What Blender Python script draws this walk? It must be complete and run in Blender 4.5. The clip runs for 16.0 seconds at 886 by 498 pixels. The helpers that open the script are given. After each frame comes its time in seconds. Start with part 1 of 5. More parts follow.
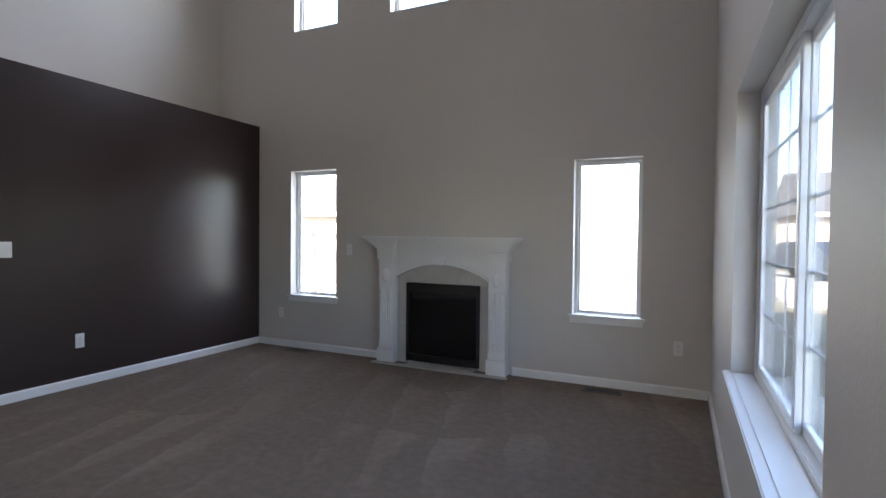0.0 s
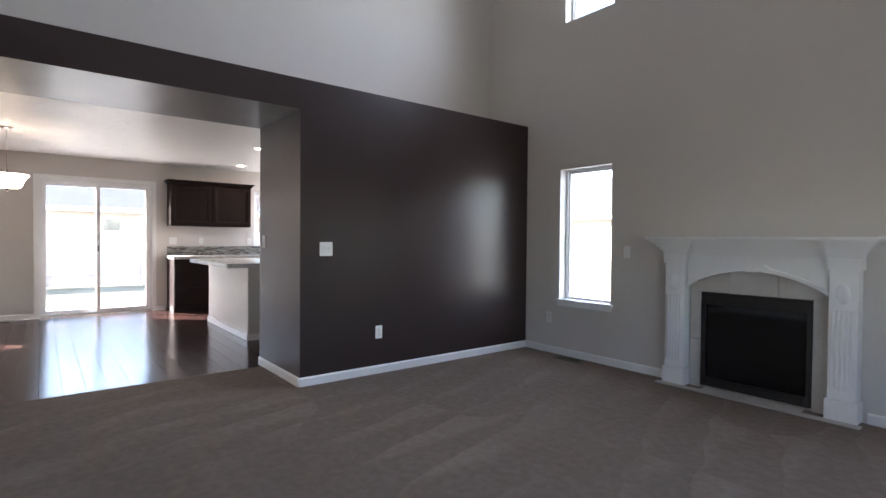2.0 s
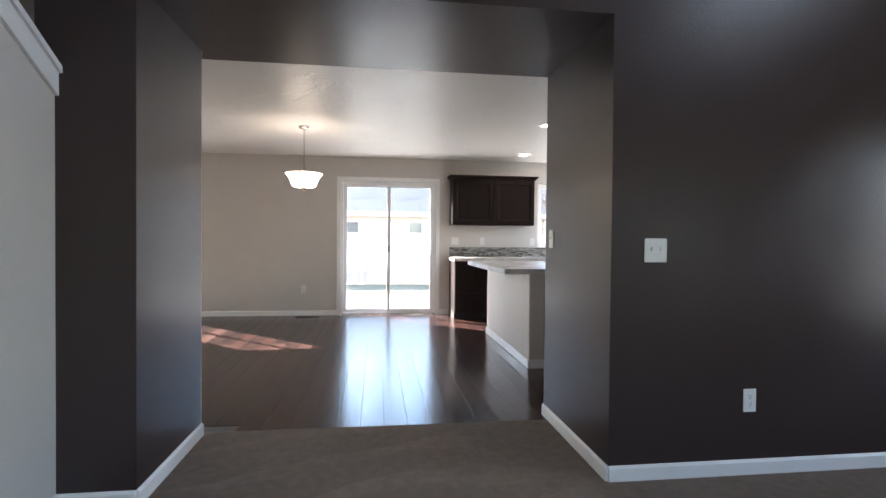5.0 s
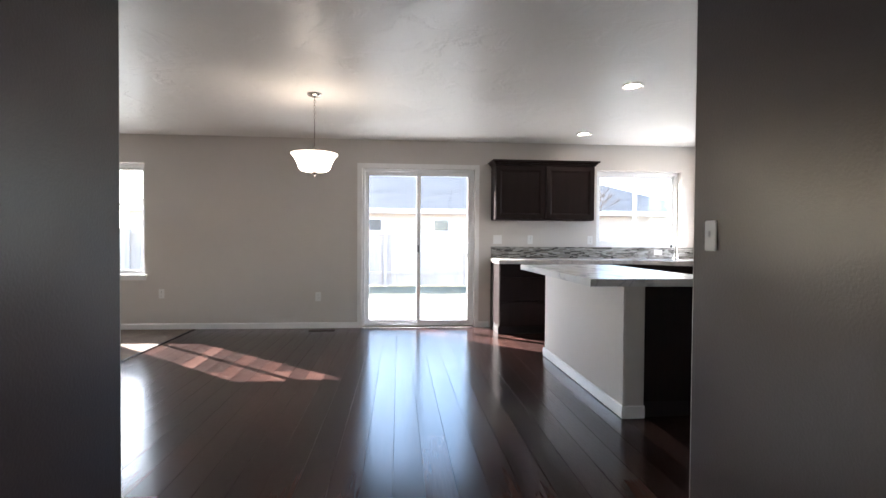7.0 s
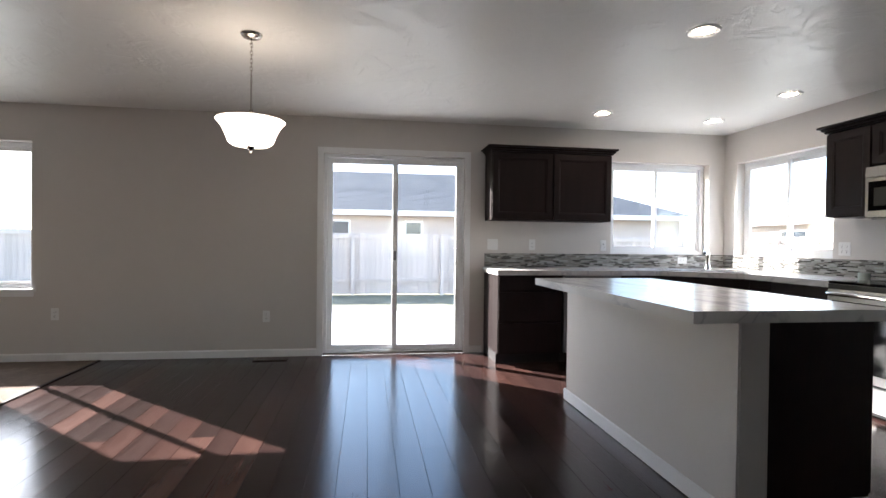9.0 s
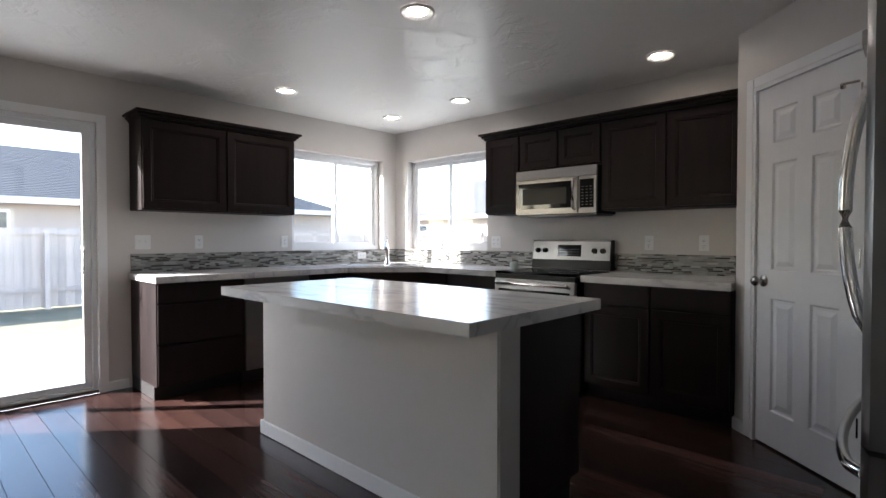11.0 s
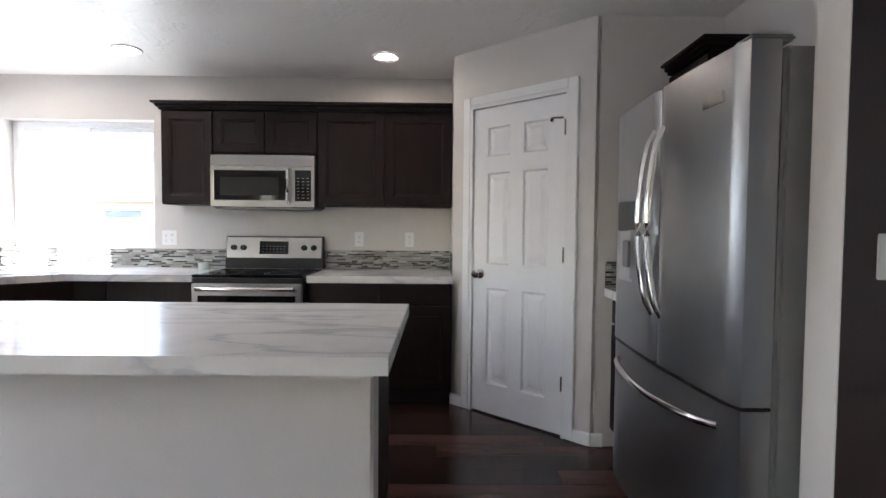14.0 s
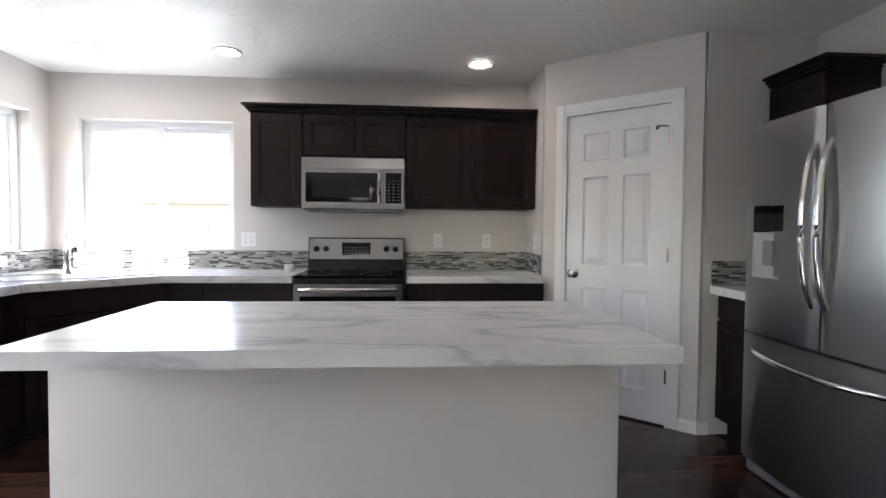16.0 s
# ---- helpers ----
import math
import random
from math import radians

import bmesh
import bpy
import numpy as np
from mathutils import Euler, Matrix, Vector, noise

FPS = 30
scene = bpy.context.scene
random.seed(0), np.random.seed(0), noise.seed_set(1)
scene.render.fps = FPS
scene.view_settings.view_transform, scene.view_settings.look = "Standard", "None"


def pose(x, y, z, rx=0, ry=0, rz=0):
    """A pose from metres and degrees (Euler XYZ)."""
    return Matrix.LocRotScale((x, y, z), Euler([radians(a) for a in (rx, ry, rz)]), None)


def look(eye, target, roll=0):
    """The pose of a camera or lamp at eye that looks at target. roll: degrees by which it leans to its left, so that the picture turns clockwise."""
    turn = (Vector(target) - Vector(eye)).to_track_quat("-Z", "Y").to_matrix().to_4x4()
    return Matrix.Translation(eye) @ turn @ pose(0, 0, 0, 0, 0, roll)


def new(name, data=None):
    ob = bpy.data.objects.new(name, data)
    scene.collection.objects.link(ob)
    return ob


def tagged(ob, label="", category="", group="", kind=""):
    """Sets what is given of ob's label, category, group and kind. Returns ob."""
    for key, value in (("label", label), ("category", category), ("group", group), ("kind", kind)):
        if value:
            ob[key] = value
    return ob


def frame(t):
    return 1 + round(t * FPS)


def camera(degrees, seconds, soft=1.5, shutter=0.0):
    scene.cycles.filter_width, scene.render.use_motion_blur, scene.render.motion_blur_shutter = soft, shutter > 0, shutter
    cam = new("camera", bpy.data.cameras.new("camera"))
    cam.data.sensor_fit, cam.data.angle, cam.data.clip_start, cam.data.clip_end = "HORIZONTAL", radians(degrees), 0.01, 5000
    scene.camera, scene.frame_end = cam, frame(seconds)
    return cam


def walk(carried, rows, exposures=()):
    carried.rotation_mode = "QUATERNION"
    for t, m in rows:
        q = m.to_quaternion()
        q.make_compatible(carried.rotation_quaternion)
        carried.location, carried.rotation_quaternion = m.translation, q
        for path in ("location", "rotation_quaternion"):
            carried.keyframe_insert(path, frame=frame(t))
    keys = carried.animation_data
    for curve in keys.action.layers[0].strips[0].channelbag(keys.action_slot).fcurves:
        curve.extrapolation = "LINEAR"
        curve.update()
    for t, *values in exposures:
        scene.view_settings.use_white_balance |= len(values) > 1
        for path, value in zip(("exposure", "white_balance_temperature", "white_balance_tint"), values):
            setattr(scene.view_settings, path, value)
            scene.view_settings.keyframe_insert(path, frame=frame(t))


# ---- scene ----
cam = camera(82.2, 16.0)
PATH = [
    (0, (-0.057, 0.295, 1.246), (-0.905, 2.106, 1.201), 0.6),
    (0.5, (-0.11, 0.27, 1.254), (-1.118, 1.997, 1.211), 0.6),
    (1, (-0.209, 0.297, 1.224), (-1.472, 1.848, 1.183), 0.5),
    (1.5, (-0.359, 0.34, 1.205), (-1.841, 1.681, 1.171), 0.7),
    (2, (-0.544, 0.389, 1.206), (-2.112, 1.631, 1.172), 0.5),
    (2.5, (-0.74, 0.498, 1.2), (-2.433, 1.564, 1.166), 0.35),
    (3, (-0.962, 0.637, 1.212), (-2.806, 1.412, 1.175), 0.35),
    (3.5, (-1.199, 0.753, 1.194), (-3.098, 1.379, 1.161), 0.25),
    (4, (-1.502, 0.843, 1.196), (-3.445, 1.315, 1.164), 0.5),
    (4.5, (-1.831, 0.917, 1.164), (-3.802, 1.255, 1.136), 0.6),
    (7, (-3.474, 0.841, 1.16), (-5.466, 1.014, 1.121), 0.4),
    (7.5, (-3.811, 0.822, 1.163), (-5.802, 1.002, 1.127), 0.35),
    (8, (-4.167, 0.817, 1.163), (-6.158, 0.996, 1.131), 0.55),
    (10.5, (-5.412, 0.785, 1.181), (-7.094, 1.868, 1.153), 0.1),
    (11, (-5.521, 0.796, 1.187), (-6.887, 2.257, 1.147), -0.0),
    (11.5, (-5.629, 0.886, 1.182), (-6.7, 2.575, 1.13), 0.1),
    (12, (-5.79, 0.859, 1.215), (-6.561, 2.703, 1.153), 0.4),
    (12.5, (-5.937, 0.813, 1.217), (-6.429, 2.75, 1.151), 0.3),
    (13, (-6.097, 0.778, 1.207), (-6.347, 2.761, 1.135), 0.5),
    (13.5, (-6.262, 0.791, 1.206), (-6.37, 2.787, 1.142), 0.6),
    (14, (-6.45, 0.774, 1.238), (-6.43, 2.773, 1.162), 0.5),
    (14.5, (-6.674, 0.746, 1.261), (-6.635, 2.744, 1.186), 0.6),
    (15, (-6.906, 0.693, 1.238), (-6.806, 2.689, 1.168), 0.5),
    (15.5, (-7.106, 0.686, 1.209), (-6.988, 2.681, 1.138), 0.5),
    (16, (-7.347, 0.693, 1.229), (-7.201, 2.686, 1.161), 0.5),
]
EXPOSURES = [(0, 3.42), (1.0, 3.52), (2.5, 3.65), (3.5, 3.65), (4.5, 3.6), (7, 3.36), (8, 3.12), (10.5, 2.42), (11.5, 2.82), (12.5, 3.27), (13.5, 3.6), (16, 3.46)]
walk(cam, [(t, look(eye, target, roll)) for t, eye, target, roll in PATH],
     [(t, stops, 6450 if t < 4 else 6400 if t < 6 else 6200 if t < 11 else 5950, 18 if t < 4 else 13) for t, stops in EXPOSURES])

# ---- world, sun, exposure ----
SUN = Vector((-2.45, -2.75, 1.92)).normalized()
world = bpy.data.worlds.new("world")
scene.world = world
world.use_nodes = True
wn = world.node_tree.nodes
sky = wn.new("ShaderNodeTexSky")
sky.sky_type = "NISHITA"
sky.sun_disc = False
sky.sun_elevation = math.asin(SUN.z)
sky.sun_rotation = math.atan2(SUN.x, SUN.y)
sky.air_density, sky.dust_density = 1.0, 0.9
wn["Background"].inputs[1].default_value = 0.15
world.node_tree.links.new(sky.outputs[0], wn["Background"].inputs[0])
sun_data = bpy.data.lights.new("sun", "SUN")
sun_data.energy, sun_data.angle, sun_data.color = 5.0, radians(0.5), (1.0, 0.94, 0.86)
sun_lamp = new("sun", sun_data)
sun_lamp.matrix_world = look(SUN * 30, (0, 0, 0))


def sky_lamp(m, w, h, watts):
    """Skylight entering through a window's opening."""
    d = bpy.data.lights.new("window_skylight", "AREA")
    d.shape, d.size, d.size_y, d.energy, d.color = "RECTANGLE", w, h, watts, (0.93, 0.97, 1.0)
    new("window_skylight", d).matrix_world = m


for x, z, w, h, watts in ((-3.70, 1.27, 0.55, 1.3, 0.7), (-0.62, 1.27, 0.5, 1.3, 0.45), (-3.68, 4.1, 0.5, 1.1, 1.5), (-2.10, 4.1, 1.2, 1.1, 3.4)):
    sky_lamp(pose(x, 4.90, z, -90, 0, 0), w, h, watts)
sky_lamp(pose(0.36, 2.18, 1.27, 90, 0, 90), 1.7, 1.3, 0.2)
for y0 in (-2.87, -4.42):
    sky_lamp(pose(-10.29, y0, 1.37, -90, 0, 90), 1.0, 1.3, 1.5)
sky_lamp(pose(-9.32, 5.06, 1.58, -90, 0, 0), 1.1, 0.95, 1.7)

# ---- materials ----


def mat(name, color, rough=0.6, metal=0.0, var=0.08, scale=6.0, bump=0.0, bump_scale=80.0, coat=0.0, emit=0.0, emit_color=None, spec=0.5, stretch=(1, 1, 1), per_object=0.0, per_island=0.0, rough_var=0.0):
    """A procedural surface: colour varied at two scales, roughness variation and fine relief."""
    m = bpy.data.materials.new(name)
    m.use_nodes = True
    nt = m.node_tree
    n, li = nt.nodes, nt.links
    b = n["Principled BSDF"]
    tc = n.new("ShaderNodeTexCoord")
    mp = n.new("ShaderNodeMapping")
    mp.inputs["Scale"].default_value = stretch
    li.new(tc.outputs["Object"], mp.inputs[0])
    big = n.new("ShaderNodeTexNoise")
    big.inputs["Scale"].default_value = scale
    big.inputs["Detail"].default_value = 6
    li.new(mp.outputs[0], big.inputs[0])
    small = n.new("ShaderNodeTexNoise")
    small.inputs["Scale"].default_value = scale * 9
    small.inputs["Detail"].default_value = 3
    li.new(mp.outputs[0], small.inputs[0])
    add = n.new("ShaderNodeMath")
    add.operation = "MULTIPLY_ADD"
    li.new(small.outputs[0], add.inputs[0])
    add.inputs[1].default_value = 0.5
    li.new(big.outputs[0], add.inputs[2])
    mr = n.new("ShaderNodeMapRange")
    mr.inputs["From Min"].default_value, mr.inputs["From Max"].default_value = 0.45, 1.05
    mr.inputs["To Min"].default_value, mr.inputs["To Max"].default_value = 1 - var, 1 + var
    li.new(add.outputs[0], mr.inputs[0])
    value = mr.outputs[0]
    for amount, node, out in ((per_object, "ShaderNodeObjectInfo", "Random"), (per_island, "ShaderNodeNewGeometry", "Random Per Island")):
        if amount:
            src = n.new(node)
            r = n.new("ShaderNodeMapRange")
            r.inputs["To Min"].default_value, r.inputs["To Max"].default_value = 1 - amount, 1 + amount
            li.new(src.outputs[out], r.inputs[0])
            mul = n.new("ShaderNodeMath")
            mul.operation = "MULTIPLY"
            li.new(value, mul.inputs[0])
            li.new(r.outputs[0], mul.inputs[1])
            value = mul.outputs[0]
    sc = n.new("ShaderNodeVectorMath")
    sc.operation = "SCALE"
    sc.inputs[0].default_value = color
    li.new(value, sc.inputs["Scale"])
    li.new(sc.outputs[0], b.inputs["Base Color"])
    b.inputs["Metallic"].default_value = metal
    b.inputs["Roughness"].default_value = rough
    b.inputs["Specular IOR Level"].default_value = spec
    b.inputs["Coat Weight"].default_value = coat
    b.inputs["Coat Roughness"].default_value = 0.12
    if rough_var:
        rr = n.new("ShaderNodeMapRange")
        rr.inputs["From Min"].default_value, rr.inputs["From Max"].default_value = 0.3, 0.7
        rr.inputs["To Min"].default_value, rr.inputs["To Max"].default_value = rough - rough_var, rough + rough_var
        li.new(big.outputs[0], rr.inputs[0])
        li.new(rr.outputs[0], b.inputs["Roughness"])
    if bump:
        bn = n.new("ShaderNodeTexNoise")
        bn.inputs["Scale"].default_value = bump_scale
        bn.inputs["Detail"].default_value = 3
        li.new(mp.outputs[0], bn.inputs[0])
        bp = n.new("ShaderNodeBump")
        bp.inputs["Strength"].default_value = bump
        bp.inputs["Distance"].default_value = 0.01
        li.new(bn.outputs[0], bp.inputs["Height"])
        li.new(bp.outputs[0], b.inputs["Normal"])
    if emit:
        b.inputs["Emission Color"].default_value = (*(emit_color or color), 1)
        b.inputs["Emission Strength"].default_value = emit
    return m


def swap_color(m, build):
    """Feeds the colour made by build(nodes, links) through the material's own variation."""
    n, li = m.node_tree.nodes, m.node_tree.links
    scale_node = next(x for x in n if x.type == "VECT_MATH")
    li.new(build(n, li), scale_node.inputs[0])
    return m


def ramp(n, li, fac, stops):
    r = n.new("ShaderNodeValToRGB")
    el = r.color_ramp.elements
    el[0].position, el[0].color = stops[0][0], (*stops[0][1], 1)
    el[1].position, el[1].color = stops[-1][0], (*stops[-1][1], 1)
    for p, c in stops[1:-1]:
        e = el.new(p)
        e.color = (*c, 1)
    li.new(fac, r.inputs[0])
    return r.outputs[0]


def marble_color(n, li):
    tc = n.new("ShaderNodeTexCoord")
    mp = n.new("ShaderNodeMapping")
    mp.inputs["Rotation"].default_value = (0.25, 0.1, 0.42)
    mp.inputs["Scale"].default_value = (0.55, 2.9, 1.8)
    li.new(tc.outputs["Object"], mp.inputs[0])
    nz = n.new("ShaderNodeTexNoise")
    nz.inputs["Scale"].default_value = 1.6
    nz.inputs["Detail"].default_value = 5
    nz.inputs["Distortion"].default_value = 0.35
    li.new(mp.outputs[0], nz.inputs[0])
    return ramp(n, li, nz.outputs[0], [(0.0, (0.66, 0.65, 0.63)), (0.42, (0.70, 0.69, 0.67)), (0.485, (0.665, 0.655, 0.645)), (0.5, (0.50, 0.495, 0.505)), (0.53, (0.68, 0.67, 0.66)), (0.6, (0.72, 0.71, 0.69)), (1.0, (0.64, 0.63, 0.61))])


def floor_color(n, li):
    oi = n.new("ShaderNodeObjectInfo")
    return ramp(n, li, oi.outputs["Random"], [(0.0, (0.020, 0.012, 0.011)), (0.4, (0.032, 0.0175, 0.0155)), (0.75, (0.050, 0.0245, 0.020)), (1.0, (0.086, 0.046, 0.038))])


def tile_color(n, li):
    g = n.new("ShaderNodeNewGeometry")
    r = ramp(n, li, g.outputs["Random Per Island"], [(0.0, (0.05, 0.05, 0.045)), (0.28, (0.085, 0.085, 0.075)), (0.34, (0.27, 0.265, 0.25)), (0.62, (0.36, 0.36, 0.34)), (0.68, (0.20, 0.175, 0.15)), (0.85, (0.42, 0.42, 0.40)), (1.0, (0.52, 0.52, 0.50))])
    return r


def carpet_color(n, li):
    """Vacuum marks: long triangular strokes of leaning pile over soft patches."""
    def op(kind, *values):
        m = n.new("ShaderNodeMath")
        m.operation = kind
        for k, v in enumerate(values):
            if isinstance(v, float):
                m.inputs[k].default_value = v
            else:
                li.new(v, m.inputs[k])
        return m.outputs[0]

    def noise(scale, detail):
        z = n.new("ShaderNodeTexNoise")
        z.inputs["Scale"].default_value = scale
        z.inputs["Detail"].default_value = detail
        li.new(tc.outputs["Object"], z.inputs[0])
        return z.outputs[0]
    tc, sep = n.new("ShaderNodeTexCoord"), n.new("ShaderNodeSeparateXYZ")
    li.new(tc.outputs["Object"], sep.inputs[0])
    warp = noise(0.9, 2.0)
    lean = op("MULTIPLY_ADD", sep.outputs[1], 0.35, sep.outputs[0])
    across = op("FRACT", op("MULTIPLY_ADD", warp, 1.3, op("MULTIPLY", lean, 2.5)))
    along = op("FRACT", op("MULTIPLY_ADD", noise(0.6, 1.0), 2.2, op("MULTIPLY", sep.outputs[1], 0.62)))
    stroke = n.new("ShaderNodeMapRange")
    stroke.interpolation_type = "SMOOTHSTEP"
    stroke.inputs["From Min"].default_value, stroke.inputs["From Max"].default_value = -0.10, 0.16
    li.new(op("SUBTRACT", op("MULTIPLY", along, 0.75), across), stroke.inputs[0])
    fade = n.new("ShaderNodeMapRange")
    fade.inputs["From Min"].default_value, fade.inputs["From Max"].default_value = 0.38, 0.62
    li.new(noise(0.8, 3.0), fade.inputs[0])
    marks = op("MULTIPLY", stroke.outputs[0], fade.outputs[0])
    total = op("MULTIPLY_ADD", noise(1.6, 4.0), 0.35, op("MULTIPLY", marks, 0.34))
    return ramp(n, li, total, [(0.08, (0.226, 0.180, 0.147)), (0.30, (0.252, 0.203, 0.167)), (0.62, (0.305, 0.251, 0.209))])


M = {
    "wall": mat("wall_paint", (0.62, 0.587, 0.555), 0.5, var=0.02, scale=1.5, bump=0.10, bump_scale=110, rough_var=0.05),
    "dark": mat("dark_paint", (0.040, 0.0265, 0.0255), 0.31, var=0.05, scale=2, bump=0.09, bump_scale=95, rough_var=0.03, spec=0.42),
    "ceiling": mat("ceiling_paint", (0.82, 0.805, 0.775), 0.35, var=0.02, scale=2, bump=0.12, bump_scale=60, rough_var=0.05),
    "trim": mat("white_trim_paint", (0.85, 0.85, 0.845), 0.27, var=0.02, scale=4),
    "door": mat("white_door_paint", (0.83, 0.83, 0.835), 0.4, var=0.02, scale=6, bump=0.05, bump_scale=160, stretch=(1, 1, 0.15)),
    "carpet": swap_color(mat("beige_carpet", (0.3, 0.26, 0.22), 0.95, var=0.16, scale=18, bump=0.9, bump_scale=260, spec=0.1), carpet_color),
    "floor": swap_color(mat("dark_hardwood", (0.05, 0.02, 0.015), 0.2, var=0.45, scale=5, bump=0.03, bump_scale=60, stretch=(0.12, 2.0, 1), rough_var=0.05, spec=0.33), floor_color),
    "subfloor": mat("dark_joint", (0.012, 0.008, 0.007), 0.6),
    "cabinet": mat("espresso_wood", (0.0125, 0.0063, 0.006), 0.45, var=0.35, scale=5, bump=0.06, bump_scale=40, stretch=(4, 4, 0.4), rough_var=0.04, spec=0.22),
    "cabinet_dark": mat("cabinet_interior", (0.008, 0.006, 0.006), 0.7, var=0.1),
    "counter": swap_color(mat("marble_laminate", (0.7, 0.69, 0.67), 0.22, var=0.03, scale=10, rough_var=0.03), marble_color),
    "tile": swap_color(mat("glass_mosaic_tile", (0.4, 0.4, 0.4), 0.25, var=0.08, scale=20), tile_color),
    "grout": mat("grey_grout", (0.42, 0.41, 0.39), 0.9),
    "steel": mat("brushed_steel", (0.30, 0.295, 0.297), 0.30, metal=1.0, var=0.02, scale=3, stretch=(1, 1, 0.3)),
    "steel_side": mat("grey_painted_steel", (0.22, 0.22, 0.225), 0.45, metal=0.3, var=0.04),
    "chrome": mat("polished_steel", (0.72, 0.71, 0.70), 0.13, metal=1.0, var=0.03),
    "nickel": mat("satin_nickel", (0.50, 0.47, 0.43), 0.25, metal=1.0, var=0.04),
    "black": mat("black_enamel", (0.010, 0.010, 0.011), 0.3, var=0.1, spec=0.25),
    "blackglass": mat("black_glass", (0.007, 0.007, 0.008), 0.06, var=0.1, spec=0.4),
    "firebox": mat("black_metal", (0.012, 0.010, 0.010), 0.5, var=0.2),
    "recess": mat("pale_grey_plastic", (0.42, 0.42, 0.43), 0.3, var=0.03),
    "plastic": mat("white_plastic", (0.78, 0.78, 0.77), 0.35, var=0.02),
    "slot": mat("dark_slot", (0.03, 0.03, 0.03), 0.6),
    "vinyl": mat("white_vinyl", (0.80, 0.81, 0.82), 0.35, var=0.02),
    "surround": mat("beige_stone_tile", (0.50, 0.475, 0.44), 0.4, var=0.1, scale=8),
    "lampglass": mat("frosted_lamp_glass", (0.9, 0.85, 0.78), 0.4, emit=0.8, emit_color=(1.0, 0.86, 0.70)),
    "bulb": mat("lit_lens", (0.9, 0.88, 0.85), 0.4, emit=10.0, emit_color=(1.0, 0.84, 0.68)),
    "vent": mat("brown_metal", (0.10, 0.075, 0.06), 0.45, var=0.1),
    "concrete": mat("concrete", (0.50, 0.48, 0.45), 0.9, var=0.1, scale=2, bump=0.2, bump_scale=60),
    "grass": mat("dry_lawn", (0.20, 0.18, 0.115), 0.95, var=0.35, scale=1.2, bump=0.8, bump_scale=50),
    "fence": mat("weathered_cedar", (0.52, 0.46, 0.42), 0.85, var=0.18, scale=4, stretch=(3, 3, 0.4), per_object=0.12),
    "roof": mat("grey_shingle", (0.10, 0.10, 0.105), 0.9, var=0.3, scale=6, stretch=(1, 1, 4)),
    "siding": mat("tan_siding", (0.54, 0.46, 0.40), 0.8, var=0.05, scale=3),
    "siding_blue": mat("blue_siding", (0.44, 0.47, 0.51), 0.8, var=0.05, scale=3),
    "facade_glass": mat("facade_window_glass", (0.05, 0.06, 0.07), 0.08, var=0.1),
    "bark": mat("grey_bark", (0.14, 0.11, 0.09), 0.9, var=0.2, scale=12),
    "car_paint": mat("dark_car_paint", (0.03, 0.035, 0.045), 0.25, var=0.05, coat=0.6),
    "jar": mat("clear_green_glass", (0.55, 0.62, 0.58), 0.1, var=0.03),
}


def pane_material():
    m = bpy.data.materials.new("window_glass")
    m.use_nodes = True
    n, li = m.node_tree.nodes, m.node_tree.links
    n.remove(n["Principled BSDF"])
    tr, gl, mix, fr = n.new("ShaderNodeBsdfTransparent"), n.new("ShaderNodeBsdfGlossy"), n.new("ShaderNodeMixShader"), n.new("ShaderNodeLayerWeight")
    gl.inputs["Roughness"].default_value = 0.02
    tr.inputs[0].default_value = (0.94, 0.96, 0.96, 1)
    fr.inputs["Blend"].default_value = 0.5
    pw, ad = n.new("ShaderNodeMath"), n.new("ShaderNodeMath")
    pw.operation, ad.operation = "POWER", "MULTIPLY_ADD"
    li.new(fr.outputs["Facing"], pw.inputs[0])
    pw.inputs[1].default_value = 3.0
    li.new(pw.outputs[0], ad.inputs[0])
    ad.inputs[1].default_value, ad.inputs[2].default_value = 0.9, 0.04
    li.new(ad.outputs[0], mix.inputs[0])
    li.new(tr.outputs[0], mix.inputs[1])
    li.new(gl.outputs[0], mix.inputs[2])
    li.new(mix.outputs[0], n["Material Output"].inputs[0])
    return m


M["glass"] = pane_material()


def trowel(m):
    """Flat trowelled patches with ragged edges over a fine grain, for the ceiling."""
    n, li = m.node_tree.nodes, m.node_tree.links
    tc, nz, mr = n.new("ShaderNodeTexCoord"), n.new("ShaderNodeTexNoise"), n.new("ShaderNodeMapRange")
    nz.inputs["Scale"].default_value = 3.2
    nz.inputs["Detail"].default_value = 7
    nz.inputs["Roughness"].default_value = 0.62
    nz.inputs["Distortion"].default_value = 0.6
    li.new(tc.outputs["Object"], nz.inputs[0])
    mr.inputs["From Min"].default_value, mr.inputs["From Max"].default_value = 0.50, 0.58
    li.new(nz.outputs[0], mr.inputs[0])
    old = next(x for x in n if x.type == "BUMP")
    b2 = n.new("ShaderNodeBump")
    b2.inputs["Strength"].default_value, b2.inputs["Distance"].default_value = 0.5, 0.006
    li.new(mr.outputs[0], b2.inputs["Height"])
    li.new(old.outputs[0], b2.inputs["Normal"])
    li.new(b2.outputs[0], n["Principled BSDF"].inputs["Normal"])


trowel(M["ceiling"])

# ---- mesh helpers ----


